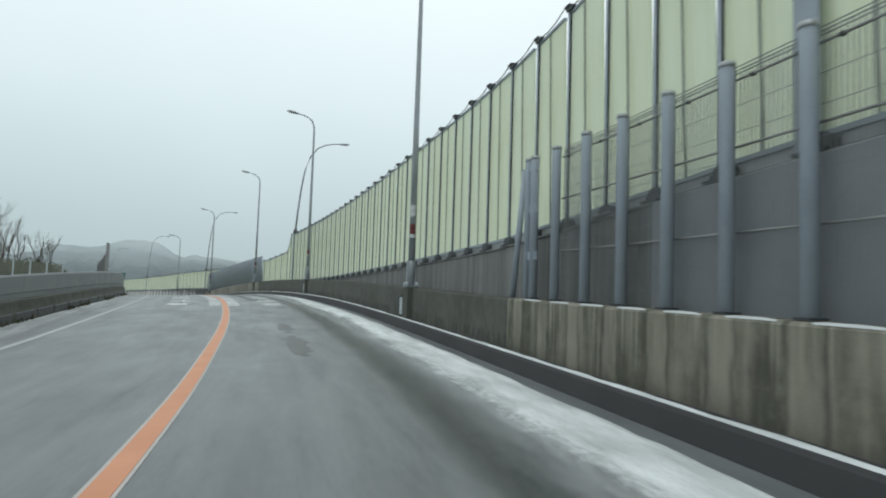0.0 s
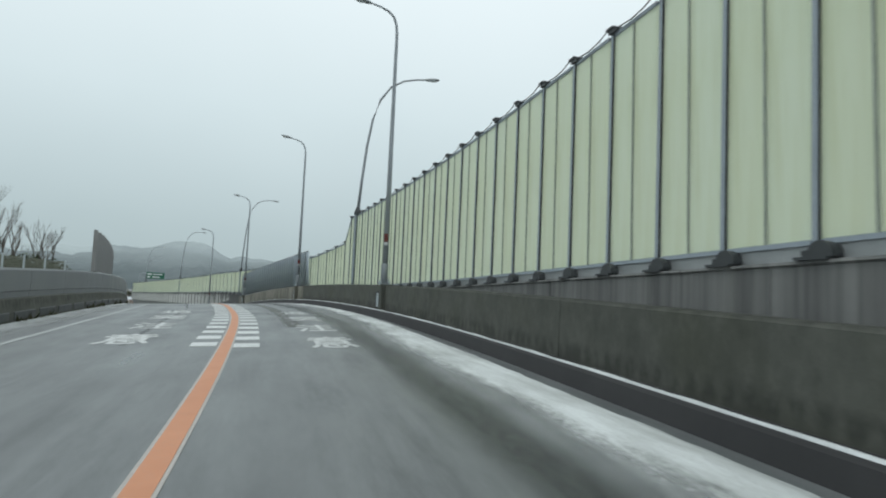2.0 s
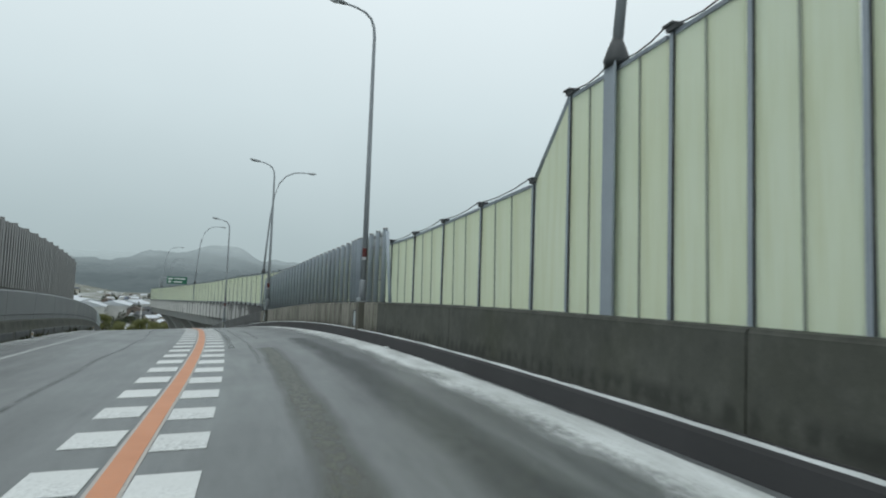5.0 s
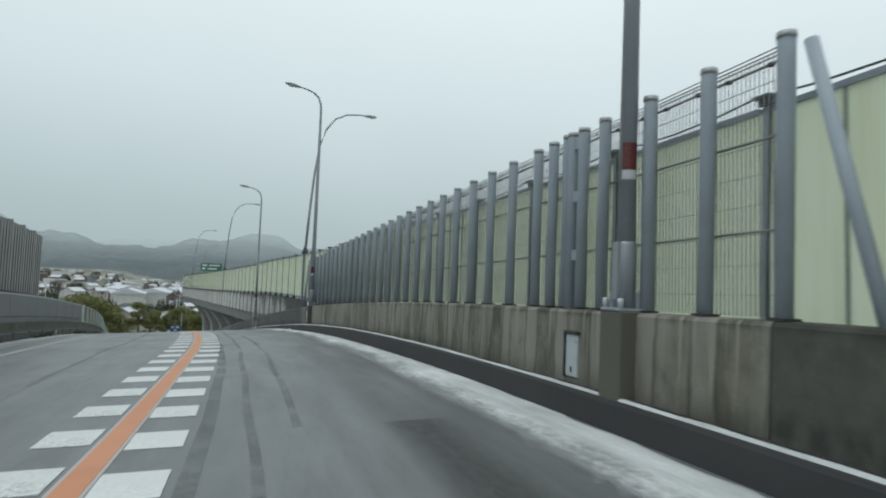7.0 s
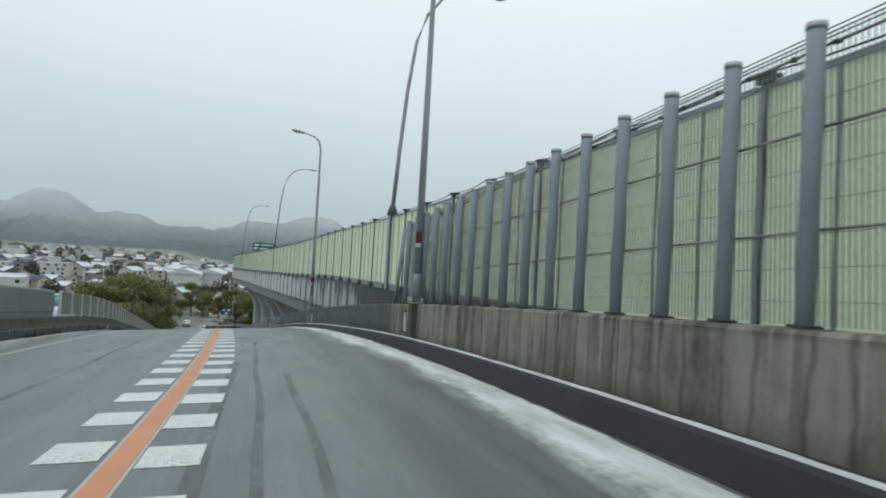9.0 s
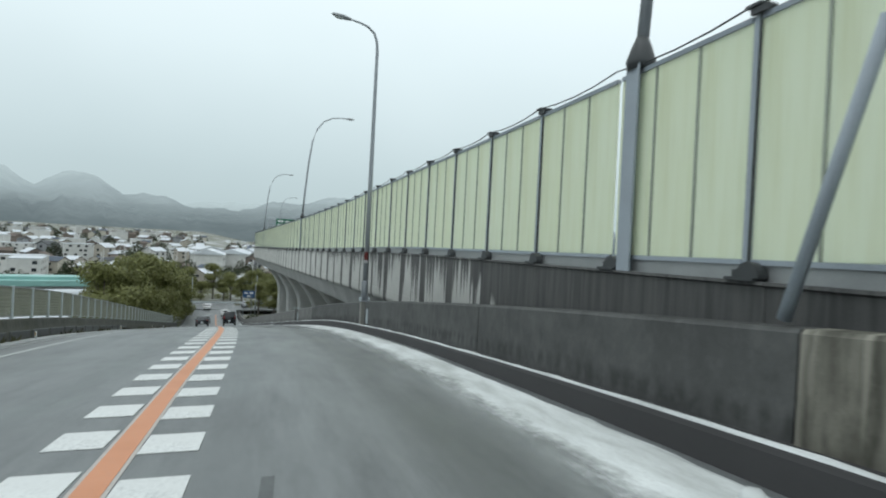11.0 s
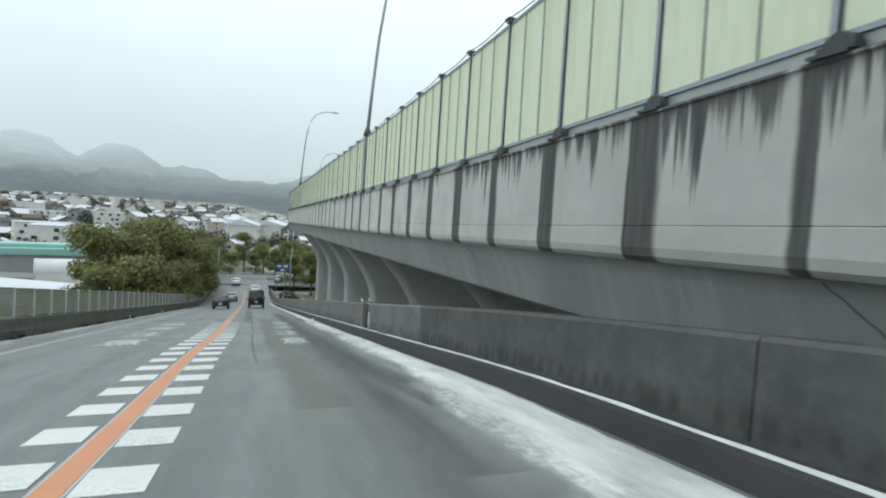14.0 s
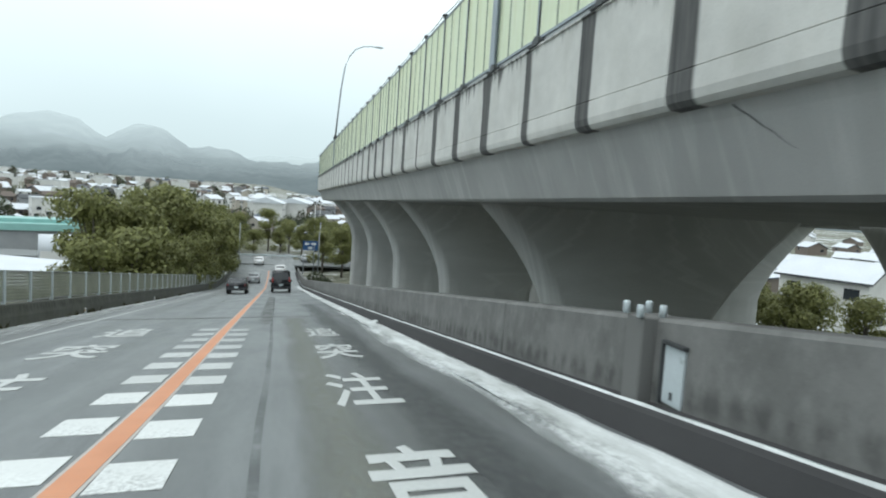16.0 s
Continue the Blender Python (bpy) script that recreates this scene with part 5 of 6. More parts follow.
def express_lamp(s, tall):
    h = TALL if tall else LOW
    o = edge_off(s) + 0.1
    t = thing("expressway_lamp", "grey curved-arm lamp rising from the noise barrier", "street lamp", "lamps along the expressway", m=stand(s, o, coping(s)))
    part("column", h_section("column", 0.12, 0.14, 0.025, 0.02, h + 0.05), t)
    part("collar", tube_mesh("collar", DARK_STEEL, [(0, 0, h + 0.0), (0, 0, h + 0.1), (0, 0, h + 0.28), (0, 0, h + 0.42)], [0.17, 0.19, 0.13, 0.075], 12), t)
    z = h + 0.3
    top = 10.65 if tall else 10.85
    swing = Matrix.Rotation(radians(-24 if tall else -2), 4, "Z")
    f = top - z - 2.1
    pts = [(0, 0, z), (0.12, 0, z + f * .34), (0.28, 0, z + f * .7), (0.5, 0, z + f), (0.85, 0, z + f + 1.05), (1.35, 0, z + f + 1.7), (2.0, 0, z + f + 2.02), (2.65, 0, z + f + 2.1), (3.1, 0, z + f + 2.1)]
    part("mast", tube_mesh("mast", POLE, pts, [0.078, 0.072, 0.066, 0.06, 0.055, 0.05, 0.046, 0.042, 0.04], 12), t, swing)
    lamp_head(t, swing @ Matrix.Translation((3.05, 0, top)))
    return t


for s in LAMPS_E:
    express_lamp(s, s < 47)

# overhead direction sign on the expressway
SIGN_GREEN = simple("sign_green", (0.015, 0.13, 0.075), 0.4, vary=0.1)
SIGN_WHITE = simple("sign_white", (0.72, 0.74, 0.74), 0.45, vary=0.05)
sign_s = 212.0
g = thing("gantry_sign", "green direction sign on a grey gantry over the expressway", "road sign", m=stand(sign_s, edge_off(sign_s) + 0.1, coping(sign_s)))
part("post", tube_mesh("post", POLE, [(0, 0, 0), (0, 0, 5.2), (0.3, 0, 5.6), (0.9, 0, 5.75), (6.5, 0, 5.8)], 0.11, 10), g)
part("lower_beam", tube_mesh("lower_beam", POLE, [(0, 0, 4.5), (6.5, 0, 4.6)], 0.07, 8), g)
board = part("board", box_mesh("board", SIGN_GREEN, 1.6, 6.4, -0.12, -0.06, 4.2, 6.0, bevel=0.02), g)
for x0, x1, z0, z1 in ((1.9, 3.0, 5.3, 5.7), (3.4, 5.9, 5.35, 5.65), (1.9, 2.6, 4.5, 4.95), (3.1, 5.2, 4.55, 4.85)):
    part("lettering_bar", box_mesh("lettering_bar", SIGN_WHITE, x0, x1, -0.13, -0.12, z0, z1), board)
# ---------------------------------------------------------------- ground
def thawing_ground():
    mt, nt, b = material("winter_ground", 0.95, 0, 0.3)
    co = coords(nt, "Object")
    big = noise_tex(nt, co, 0.035, 6, 0.65)
    mid = noise_tex(nt, co, 0.4, 4, 0.6)
    fine = noise_tex(nt, co, 6, 3, 0.7)
    c = mix_rgb(nt, ramp(nt, mid, 0.35, 0.65), (0.09, 0.095, 0.065), (0.17, 0.17, 0.125))
    c = mix_rgb(nt, ramp(nt, fine, 0.4, 0.7, 0, 0.5), c, (0.05, 0.052, 0.035))
    snow = ramp(nt, math_node(nt, "ADD", big, math_node(nt, "MULTIPLY", mid, 0.35)), 0.68, 0.80, 0, 0.8)
    nt.links.new(mix_rgb(nt, snow, c, (0.60, 0.63, 0.65)), b.inputs["Base Color"])
    bump(nt, b, fine, 0.4, 0.03)
    return mt


GROUND = thawing_ground()


def ground_height(x, y):
    ss = np.linspace(-58, 330, 98)
    px, py = along(ss, 1), along(ss, 2)
    i = int(np.argmin((px - x) ** 2 + (py - y) ** 2))
    s = float(ss[i])
    a = yaw(s)
    d = (x - px[i]) * math.cos(a) + (y - py[i]) * math.sin(a)
    r = math.hypot(x + 45, y - 95)
    rise = float(np.interp(math.degrees(math.atan2(-(x + 45), y - 95)), (24, 40, 75, 90), (0.0, 1.0, 1.0, 0.0)))
    plain = -19.0 + max(0.0, r - 240) * 0.0115 + rise * 0.0085 * min(480.0, max(0.0, r - 240)) + 2.0 * noise.noise(Vector((x, y, 0)) / 160)
    shelf = crown(s) - 1.0
    k = min(1.0, max(0.0, (s - 92) / 45)) + max(0.0, (abs(d + 6) - 30) / 90)
    k = min(1.0, k)
    z = shelf * (1 - k) + (plain if r > 330 else min(plain, shelf)) * k
    if -13 < d < 9:
        z = min(z, crown(s) - 1.3)
    if d > 3 and s > 60:
        lower = -13.5 if s < 150 else -17.5
        z = min(z, lower)
        if d > 16 and s < 235:
            k = min(1.0, (d - 16) / 8)
            z = z * (1 - k) + (-15.5 + max(0.0, d - 60) * 0.01) * k
    return z


verts, faces = [], []
radii = [0, 6, 12, 18, 25, 33, 42, 52, 64, 78, 95, 115, 140, 170, 210, 260, 330, 430, 560, 740, 1000, 1400, 2200, 4200]
NA = 96
for r in radii:
    for k in range(NA):
        a = math.tau * k / NA
        x, y = -45 + r * math.cos(a), 95 + r * math.sin(a)
        verts.append((x, y, ground_height(x, y)))
for i in range(len(radii) - 1):
    for k in range(NA):
        p, q = i * NA + k, i * NA + (k + 1) % NA
        faces.append((p, q, q + NA, p + NA))
tagged(new("ground", mesh_of("ground", verts, faces, GROUND, smooth=True)), "dull winter grass and earth with thawing snow", "ground", kind="structure")

# ---------------------------------------------------------------- mountains in cloud
def ridge(name, az0, az1, dist, peaks, base, mat, seed):
    """Mountain range seen from the ramp; peaks are (azimuth, elevation, width) in degrees."""
    rng = random.Random(seed)
    vs, fs, n, m = [], [], 420, 14
    for i in range(n + 1):
        az = az0 + (az1 - az0) * i / n
        el = base
        for pa, pe, pw in peaks:
            el = max(el, base + (pe - base) * math.exp(-abs((az - pa) / pw) ** 2.4))
        el += 0.24 * noise.noise(Vector((az * 0.7, seed, 0))) + 0.10 * noise.noise(Vector((az * 3.1, seed, 5))) + 0.05 * noise.noise(Vector((az * 9.0, seed, 9)))
        for j in range(m + 1):
            u = j / m
            d = dist * (0.62 + 0.38 * u)
            z = -20 + (math.tan(radians(el)) * dist + 20) * (u ** 1.15) * (1 + (0.5 * abs(noise.noise(Vector((az * 0.8, u * 1.5, seed)))) + 0.25 * noise.noise(Vector((az * 2.5, u * 5, seed)))) * (1 - u) * 1.4)
            a = radians(az)
            vs.append((-30 - math.sin(a) * d, 60 + math.cos(a) * d, z))
    for i in range(n):
        for j in range(m):
            p = i * (m + 1) + j
            fs.append((p, p + m + 1, p + m + 2, p + 1))
    return tagged(new(name, mesh_of(name, vs, fs, mat, smooth=True)), "wooded mountain with painted haze, fading out upwards for low cloud", "mountain", kind="structure")


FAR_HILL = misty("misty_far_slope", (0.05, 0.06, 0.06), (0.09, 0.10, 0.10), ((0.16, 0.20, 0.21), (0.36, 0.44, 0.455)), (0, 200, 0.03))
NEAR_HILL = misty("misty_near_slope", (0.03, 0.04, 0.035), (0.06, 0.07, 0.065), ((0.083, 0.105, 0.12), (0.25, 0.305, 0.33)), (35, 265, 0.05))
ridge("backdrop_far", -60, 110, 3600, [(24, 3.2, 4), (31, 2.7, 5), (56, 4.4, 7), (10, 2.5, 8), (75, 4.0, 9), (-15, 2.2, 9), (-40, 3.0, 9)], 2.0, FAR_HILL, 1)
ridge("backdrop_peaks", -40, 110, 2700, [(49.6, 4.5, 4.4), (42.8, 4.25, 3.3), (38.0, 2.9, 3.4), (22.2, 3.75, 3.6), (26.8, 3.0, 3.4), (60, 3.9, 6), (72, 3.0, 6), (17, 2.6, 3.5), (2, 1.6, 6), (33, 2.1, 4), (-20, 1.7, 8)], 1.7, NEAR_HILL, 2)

# ---------------------------------------------------------------- trees
BARK = simple("bark", (0.11, 0.095, 0.08), 0.9, vary=0.3, scale=4)
EVERGREEN = foliage("evergreen_leaves", (0.115, 0.125, 0.046), (0.235, 0.245, 0.088))
HEDGE = foliage("dark_leaves", (0.025, 0.035, 0.02), (0.07, 0.085, 0.04))


def leafy(height, spread, seed, mat, leaves=2600, leaf=0.26):
    rng = random.Random(seed)
    t = thing("tree", "broad yellow-green evergreen tree with dense crown", "tree", "trees beside the ramp")
    bm = bmesh.new()
    tube(bm, [(0, 0, -1), (0.08, 0.05, height * 0.25), (0, 0.1, height * 0.5), (0.05, 0, height * 0.8)], [0.26, 0.2, 0.14, 0.04], 8)
    blobs = []
    for k in range(11):
        a = rng.uniform(0, math.tau)
        z = height * rng.uniform(0.32, 0.9)
        r = spread * rng.uniform(0.25, 0.75) * (1.1 - 0.55 * z / height)
        c = Vector((math.cos(a) * r, math.sin(a) * r, z))
        blobs.append((c, spread * rng.uniform(0.32, 0.5)))
        tube(bm, [(0, 0, height * 0.22 + z * 0.3), c * 0.6 + Vector((0, 0, z * 0.25)), c], [0.09, 0.05, 0.015], 5)
    blobs.append((Vector((0, 0, height * 0.85)), spread * 0.4))
    bmesh.ops.recalc_face_normals(bm, faces=bm.faces)
    part("trunk", finish(bm, "trunk", BARK, smooth=True), t)
    vs, fs = [], []
    for k in range(leaves):
        c, r = rng.choice(blobs)
        v = Vector((rng.gauss(0, 1), rng.gauss(0, 1), rng.gauss(0, 1))).normalized()
        p = c + Vector((v.x, v.y, v.z * 0.8)) * r * rng.uniform(0.55, 1.08)
        if p.z < height * 0.1:
            continue
        n = (v + Vector((rng.uniform(-.7, .7), rng.uniform(-.7, .7), rng.uniform(-.4, .9)))).normalized()
        a = n.orthogonal().normalized()
        a.rotate(Matrix.Rotation(rng.uniform(0, 6.28), 3, n))
        b = n.cross(a)
        z = leaf * rng.uniform(0.6, 1.3)
        i = len(vs)
        vs += [p - a * z, p + b * z * 0.45, p + a * z, p - b * z * 0.45]
        fs.append((i, i + 1, i + 2, i + 3))
    part("crown", mesh_of("crown", vs, fs, mat), t)
    return t


def bare(height, seed, label="bare winter tree with thin grey branches"):
    rng = random.Random(seed)
    t = thing("bare_tree", label, "tree", "bare trees behind the far lane")
    bm = bmesh.new()

    def grow(p, d, length, r, depth):
        q = p + d * length * 0.5 + Vector((rng.uniform(-.06, .06), rng.uniform(-.06, .06), 0)) * length
        e = p + d * length
        tube(bm, [p, q, e], [r, r * 0.8, r * 0.55], 5, cap=False)
        if depth == 0:
            return
        for k in range(rng.choice((2, 3, 3))):
            n = (d + Vector((rng.uniform(-.55, .55), rng.uniform(-.55, .55), rng.uniform(-.05, .5)))).normalized()
            grow(p + d * length * rng.uniform(0.55, 1.0), n, length * rng.uniform(0.5, 0.72), r * 0.5, depth - 1)
    grow(Vector((0, 0, -0.5)), Vector((0, 0, 1)), height * 0.45, 0.09, 4)
    part("trunk", finish(bm, "trunk", BARK), t)
    return t


def put(t, x, y, turn, size, dz=0.0):
    return copy_thing(t, Matrix.Translation((x, y, ground_height(x, y) + dz)) @ Matrix.Rotation(turn, 4, "Z") @ Matrix.Scale(size, 4))


tr = random.Random(11)
kinds = [leafy(9.5, 3.6, 1, EVERGREEN, 5200, 0.2), leafy(8.5, 4.0, 2, EVERGREEN, 5200, 0.2), leafy(10.5, 3.3, 3, EVERGREEN, 5200, 0.2)]
rows_of = [(178, -14, .85), (182, -12.5, 1.0), (186, -17, 1.1), (190, -13, 1.1),
           (194, -18, 1.15), (198, -12.5, 1.15), (203, -16, 1.2), (208, -12, 1.15), (213, -15, 1.15), (219, -12, 1.1), (226, -14, 1.05), (234, -12, 1.0), (185, -10, .8), (196, -9.6, .85), (206, -9.4, .9), (216, -9.2, .95), (225, -9.2, .95), (233, -9.4, .9), (242, -9, .85), (250, -9, .8), (258, -9.5, .8)]
for k, (s, d, sz) in enumerate(rows_of):
    p = spot(s, d, 0)
    put(kinds[k % 3], p.x, p.y, tr.uniform(0, 6), sz * 1.3)
for s, d, sz in ((236, 12, .95), (243, 9, .9), (250, 13, 1.0), (246, 17, .9), (258, 10, .9), (152, 39, .75), (160, 42, .8), (172, 40, .8), (184, 41, .9)):
    p = spot(s, d, 0)
    put(kinds[int(s) % 3], p.x, p.y, tr.uniform(0, 6), sz)
for s, d, sz in ((268, -12, .9), (271, -5, .75), (270, 1, .7), (273, 6, .85), (269, 12, .9), (278, -9, 1.0), (280, 3, 1.0), (277, 17, .95), (284, -2, 1.1), (286, 10, 1.05), (266, 19, .8), (290, -14, 1.1)):
    p = spot(s, d, 0)
    put(kinds[int(s) % 3], p.x, p.y, tr.uniform(0, 6), sz)
for az, r, sz in ((-7.6, 66, .74), (-8.6, 64, .7), (-9.9, 60, .82), (-13.6, 60, .34), (-14.9, 58, .3), (-16.2, 63, .36), (-18, 60, .34), (-7.2, 82, .7)):
    a = radians(az)
    put(kinds[int(r) % 3], -45 - math.sin(a) * r, 94 + math.cos(a) * r, tr.uniform(0, 6), sz)
for t in kinds:
    p = spot(240 + 6 * kinds.index(t), -20, 0)
    t.matrix_world = Matrix.Translation((p.x, p.y, ground_height(p.x, p.y)))
bares = [bare(5.5, 5), bare(4.5, 6), bare(6.5, 7)]
for k, (s, d, sz) in enumerate(((232, -24, 2.3), (240, -19, 2.6), (246, -15, 2.0))):
    p = spot(s, d, 0)
    put(bares[k % 3], p.x, p.y, tr.uniform(0, 6), sz)
for k, t in enumerate(bares):
    t.matrix_world = Matrix.Translation((-58 + 4 * k, 53 + 4 * k, 1.6))

# bank behind the ribbed wall, with its own fence and bare trees
BANK_A, BANK_B = Vector((-60.0, 42.5, 0)), Vector((-39.6, 61.2, 0))
bank_dir = (BANK_B - BANK_A).normalized()
bank_out = Vector((-bank_dir.y, bank_dir.x, 0))


def bank_spot(u, off, z):
    p = BANK_A.lerp(BANK_B, u) + bank_out * off
    return Vector((p.x, p.y, z))


def bank_top(u):
    return 1.9 - 1.1 * u ** 2


vs, fs = [], []
for i in range(15):
    u = i / 14
    z = bank_top(u) - (5.0 if i in (0, 14) else 0.0)
    for off, dz in ((-4.5, -6.5), (-2.2, -2.6), (-0.6, -0.1), (3, 0.1), (9, 0.3), (15, -5)):
        vs.append(bank_spot(u, off, z + dz + 0.15 * noise.noise(Vector((u * 9, off, 0)))))
for i in range(14):
    for j in range(5):
        p = i * 6 + j
        fs.append((p, p + 6, p + 7, p + 1))
tagged(new("bank", mesh_of("bank", vs, fs, GROUND, smooth=True)), "grassy bank behind the ribbed noise wall", "bank", kind="structure")
bank_fence = thing("bank_fence", "pale posts and netting along the grassy bank", "fence", kind="structure")
for k in range(18):
    u = k / 17
    p = bank_spot(u, -0.4, bank_top(u) - 0.15)
    m = Matrix.Translation(p) @ Matrix.Rotation(math.atan2(bank_dir.y, bank_dir.x) - radians(90), 4, "Z")
    part("post", fence_post, bank_fence, m @ Matrix.Diagonal((1.6, 1.6, 2.0, 1)))
    if k < 17:
        part("netting", net, bank_fence, m @ Matrix.Translation((0, 0.82, 0)) @ Matrix.Diagonal((1, 0.8, 1.9, 1)))
for k in range(80):
    u, off = tr.uniform(0.0, 1.0), tr.uniform(2, 9)
    copy_thing(bares[k % 3], Matrix.Translation(bank_spot(u, off, bank_top(u))) @ Matrix.Rotation(tr.uniform(0, 6), 4, "Z") @ Matrix.Scale(tr.uniform(0.9, 2.0) * (1.35 - 0.75 * u), 4) @ Matrix.Diagonal((0.85, 0.85, 1.1, 1)))


def bush(w, h, seed):
    rng = random.Random(seed)
    t = thing("bush", "dark winter bush with sparse dry leaves", "bush", "winter bushes")
    vs, fs = [], []
    for k in range(420):
        a, r = rng.uniform(0, 6.28), w * math.sqrt(rng.random())
        z = h * (1 - (r / w) ** 2) * rng.random() ** 0.6 + 0.05
        p = Vector((math.cos(a) * r, math.sin(a) * r, z))
        d = Vector((rng.gauss(0, 1), rng.gauss(0, 1), rng.gauss(0, 1))).normalized() * 0.17
        e = d.orthogonal().normalized() * 0.08
        n = len(vs)
        vs += [p - d, p + e, p + d, p - e]
        fs.append((n, n + 1, n + 2, n + 3))
    part("leaves", mesh_of("leaves", vs, fs, HEDGE), t)
    bm = bmesh.new()
    for k in range(7):
        a = rng.uniform(0, 6.28)
        tube(bm, [(0, 0, -0.1), (math.cos(a) * w * .4, math.sin(a) * w * .4, h * .5), (math.cos(a) * w * .7, math.sin(a) * w * .7, h * .9)], [0.04, 0.03, 0.01], 5)
    part("trunk", finish(bm, "trunk", BARK), t)
    return t


bushes = [bush(1.5, 1.7, 1), bush(1.8, 1.4, 2)]
for k in range(16):
    u = (k + 0.5) / 16
    copy_thing(bushes[k % 2], Matrix.Translation(bank_spot(u, 1.4 + tr.uniform(0, 1), bank_top(u))) @ Matrix.Scale(tr.uniform(0.9, 1.5), 4))
for k in range(22):
    s, d = tr.uniform(176, 226), tr.uniform(6.2, 8.5)
    p = spot(s, d, 0)
    copy_thing(bushes[k % 2], Matrix.Translation((p.x, p.y, ground_height(p.x, p.y) - 0.1)) @ Matrix.Scale(tr.uniform(0.9, 1.7), 4))
for k, t in enumerate(bushes):
    t.matrix_world = Matrix.Translation(bank_spot(0.3 + 0.3 * k, 4, bank_top(0.4)))

# ---------------------------------------------------------------- town
WALLS = [simple(n, c, 0.85, vary=0.1, scale=0.4, grain=8) for n, c in (("plaster_white", (0.58, 0.58, 0.56)), ("plaster_beige", (0.40, 0.37, 0.32)), ("siding_grey", (0.26, 0.27, 0.28)), ("siding_brown", (0.17, 0.14, 0.12)), ("plaster_cream", (0.5, 0.47, 0.4)))]
TILES = [simple(n, c, 0.7, vary=0.2, scale=0.5, grain=5) for n, c in (("tile_dark", (0.06, 0.065, 0.07)), ("tile_brown", (0.10, 0.075, 0.06)), ("tile_blue", (0.06, 0.08, 0.11)))]
DARK_GLASS = simple("dark_window", (0.03, 0.035, 0.04), 0.15, 0, bumps=0)
FRAME = simple("window_frame", (0.4, 0.4, 0.4), 0.5)


def house(w, l, storeys, wall, roof, snow, seed, flat=False):
    rng = random.Random(seed)
    h = 2.8 * storeys
    t = thing("house", ("white low block with flat snowy roof" if flat else "small detached house with snow on its gabled roof"), "house", "houses of the town")
    e, rise = 0.5, w * 0.26
    if flat:
        part("wall", box_mesh("wall", wall, -w / 2, w / 2, -l / 2, l / 2, -3, h), t)
        part("roof", box_mesh("roof", snow, (-w / 2 - .2, w / 2 + .2, -l / 2 - .2, l / 2 + .2, h, h + 0.35)), t, label="flat snow-covered roof")
    else:
        x, y = w / 2 + e, l / 2 + e
        vs = [(-x, -y, h - .1), (x, -y, h - .1), (0, -y, h + rise), (-x, y, h - .1), (x, y, h - .1), (0, y, h + rise),
              (-x, -y, h + .15), (x, -y, h + .15), (0, -y, h + rise + .25), (-x, y, h + .15), (x, y, h + .15), (0, y, h + rise + .25)]
        fs = [(0, 2, 5, 3), (1, 4, 5, 2), (6, 9, 11, 8), (7, 8, 11, 10), (0, 3, 9, 6), (1, 7, 10, 4), (0, 6, 8, 2), (2, 8, 7, 1), (3, 5, 11, 9), (5, 4, 10, 11)]
        part("roof", mesh_of("roof", vs, fs, [roof, snow], index=[0, 0, 1, 1, 0, 0, 0, 0, 0, 0]), t, label="gabled roof under snow")
        gv = [(x, y, z) for y in (-l / 2, l / 2) for x, z in ((-w / 2, -3), (w / 2, -3), (w / 2, h), (0, h + rise), (-w / 2, h))]
        part("wall", mesh_of("wall", gv, [(0, 1, 2, 3, 4), (9, 8, 7, 6, 5)] + [(i, i + 5, (i + 1) % 5 + 5, (i + 1) % 5) for i in range(5)], wall), t)
    bm = bmesh.new()
    box(bm, -0.82, 0.82, -0.08, 0.08, -0.08, 1.22)
    outer = [f for f in bm.faces if abs(f.normal.y) > 0.5 or abs(f.calc_center_median().y) > 0.07]
    for f in bmesh.ops.inset_individual(bm, faces=outer, thickness=0.08, depth=-0.03)["faces"]:
        pass
    for f in outer:
        f.material_index = 1
    win = finish(bm, "window", FRAME)
    win.materials.append(DARK_GLASS)
    for st in range(storeys):
        for side in (0, 1, 2, 3):
            span = l if side % 2 else w
            count = max(1, int(span / 5.0))
            for k in range(count):
                u = (k + 0.5) / count - 0.5 + rng.uniform(-0.08, 0.08)
                if rng.random() < 0.15:
                    continue
                at = {0: (u * w, -l / 2), 2: (u * w, l / 2), 1: (w / 2, u * l), 3: (-w / 2, u * l)}[side]
                part("window", win, t, Matrix.Translation((*at, 0.9 + 2.8 * st)) @ Matrix.Rotation(radians(90 if side % 2 else 0), 4, "Z"))
    return t


HOUSES = [house(8, 10, 2, WALLS[0], TILES[0], CLEAN_SNOW, 1), house(9, 8, 2, WALLS[1], TILES[1], CLEAN_SNOW, 2), house(7, 9, 2, WALLS[2], TILES[0], TILES[0], 3),
          house(10, 12, 1, WALLS[3], TILES[2], CLEAN_SNOW, 4), house(8, 9, 2, WALLS[4], TILES[1], TILES[2], 5), house(11, 22, 3, WALLS[0], TILES[0], CLEAN_SNOW, 6, True),
          house(9, 11, 2, WALLS[3], TILES[0], TILES[1], 8)]
hr = random.Random(42)
made = []
far_town = []


def drop_house(k, az, r, turn, size=1.0, dz=0.0):
    a = radians(az)
    x, y = -45 - math.sin(a) * r, 95 + math.cos(a) * r
    if any((x - p) ** 2 + (y - q) ** 2 < 12 ** 2 for p, q in made):
        return
    made.append((x, y))
    m = Matrix.Translation((x, y, ground_height(x, y) + dz)) @ Matrix.Rotation(turn, 4, "Z") @ Matrix.Scale(size, 4)
    if r > 430:
        far_town.append((HOUSES[k], m))
    else:
        copy_thing(HOUSES[k], m)


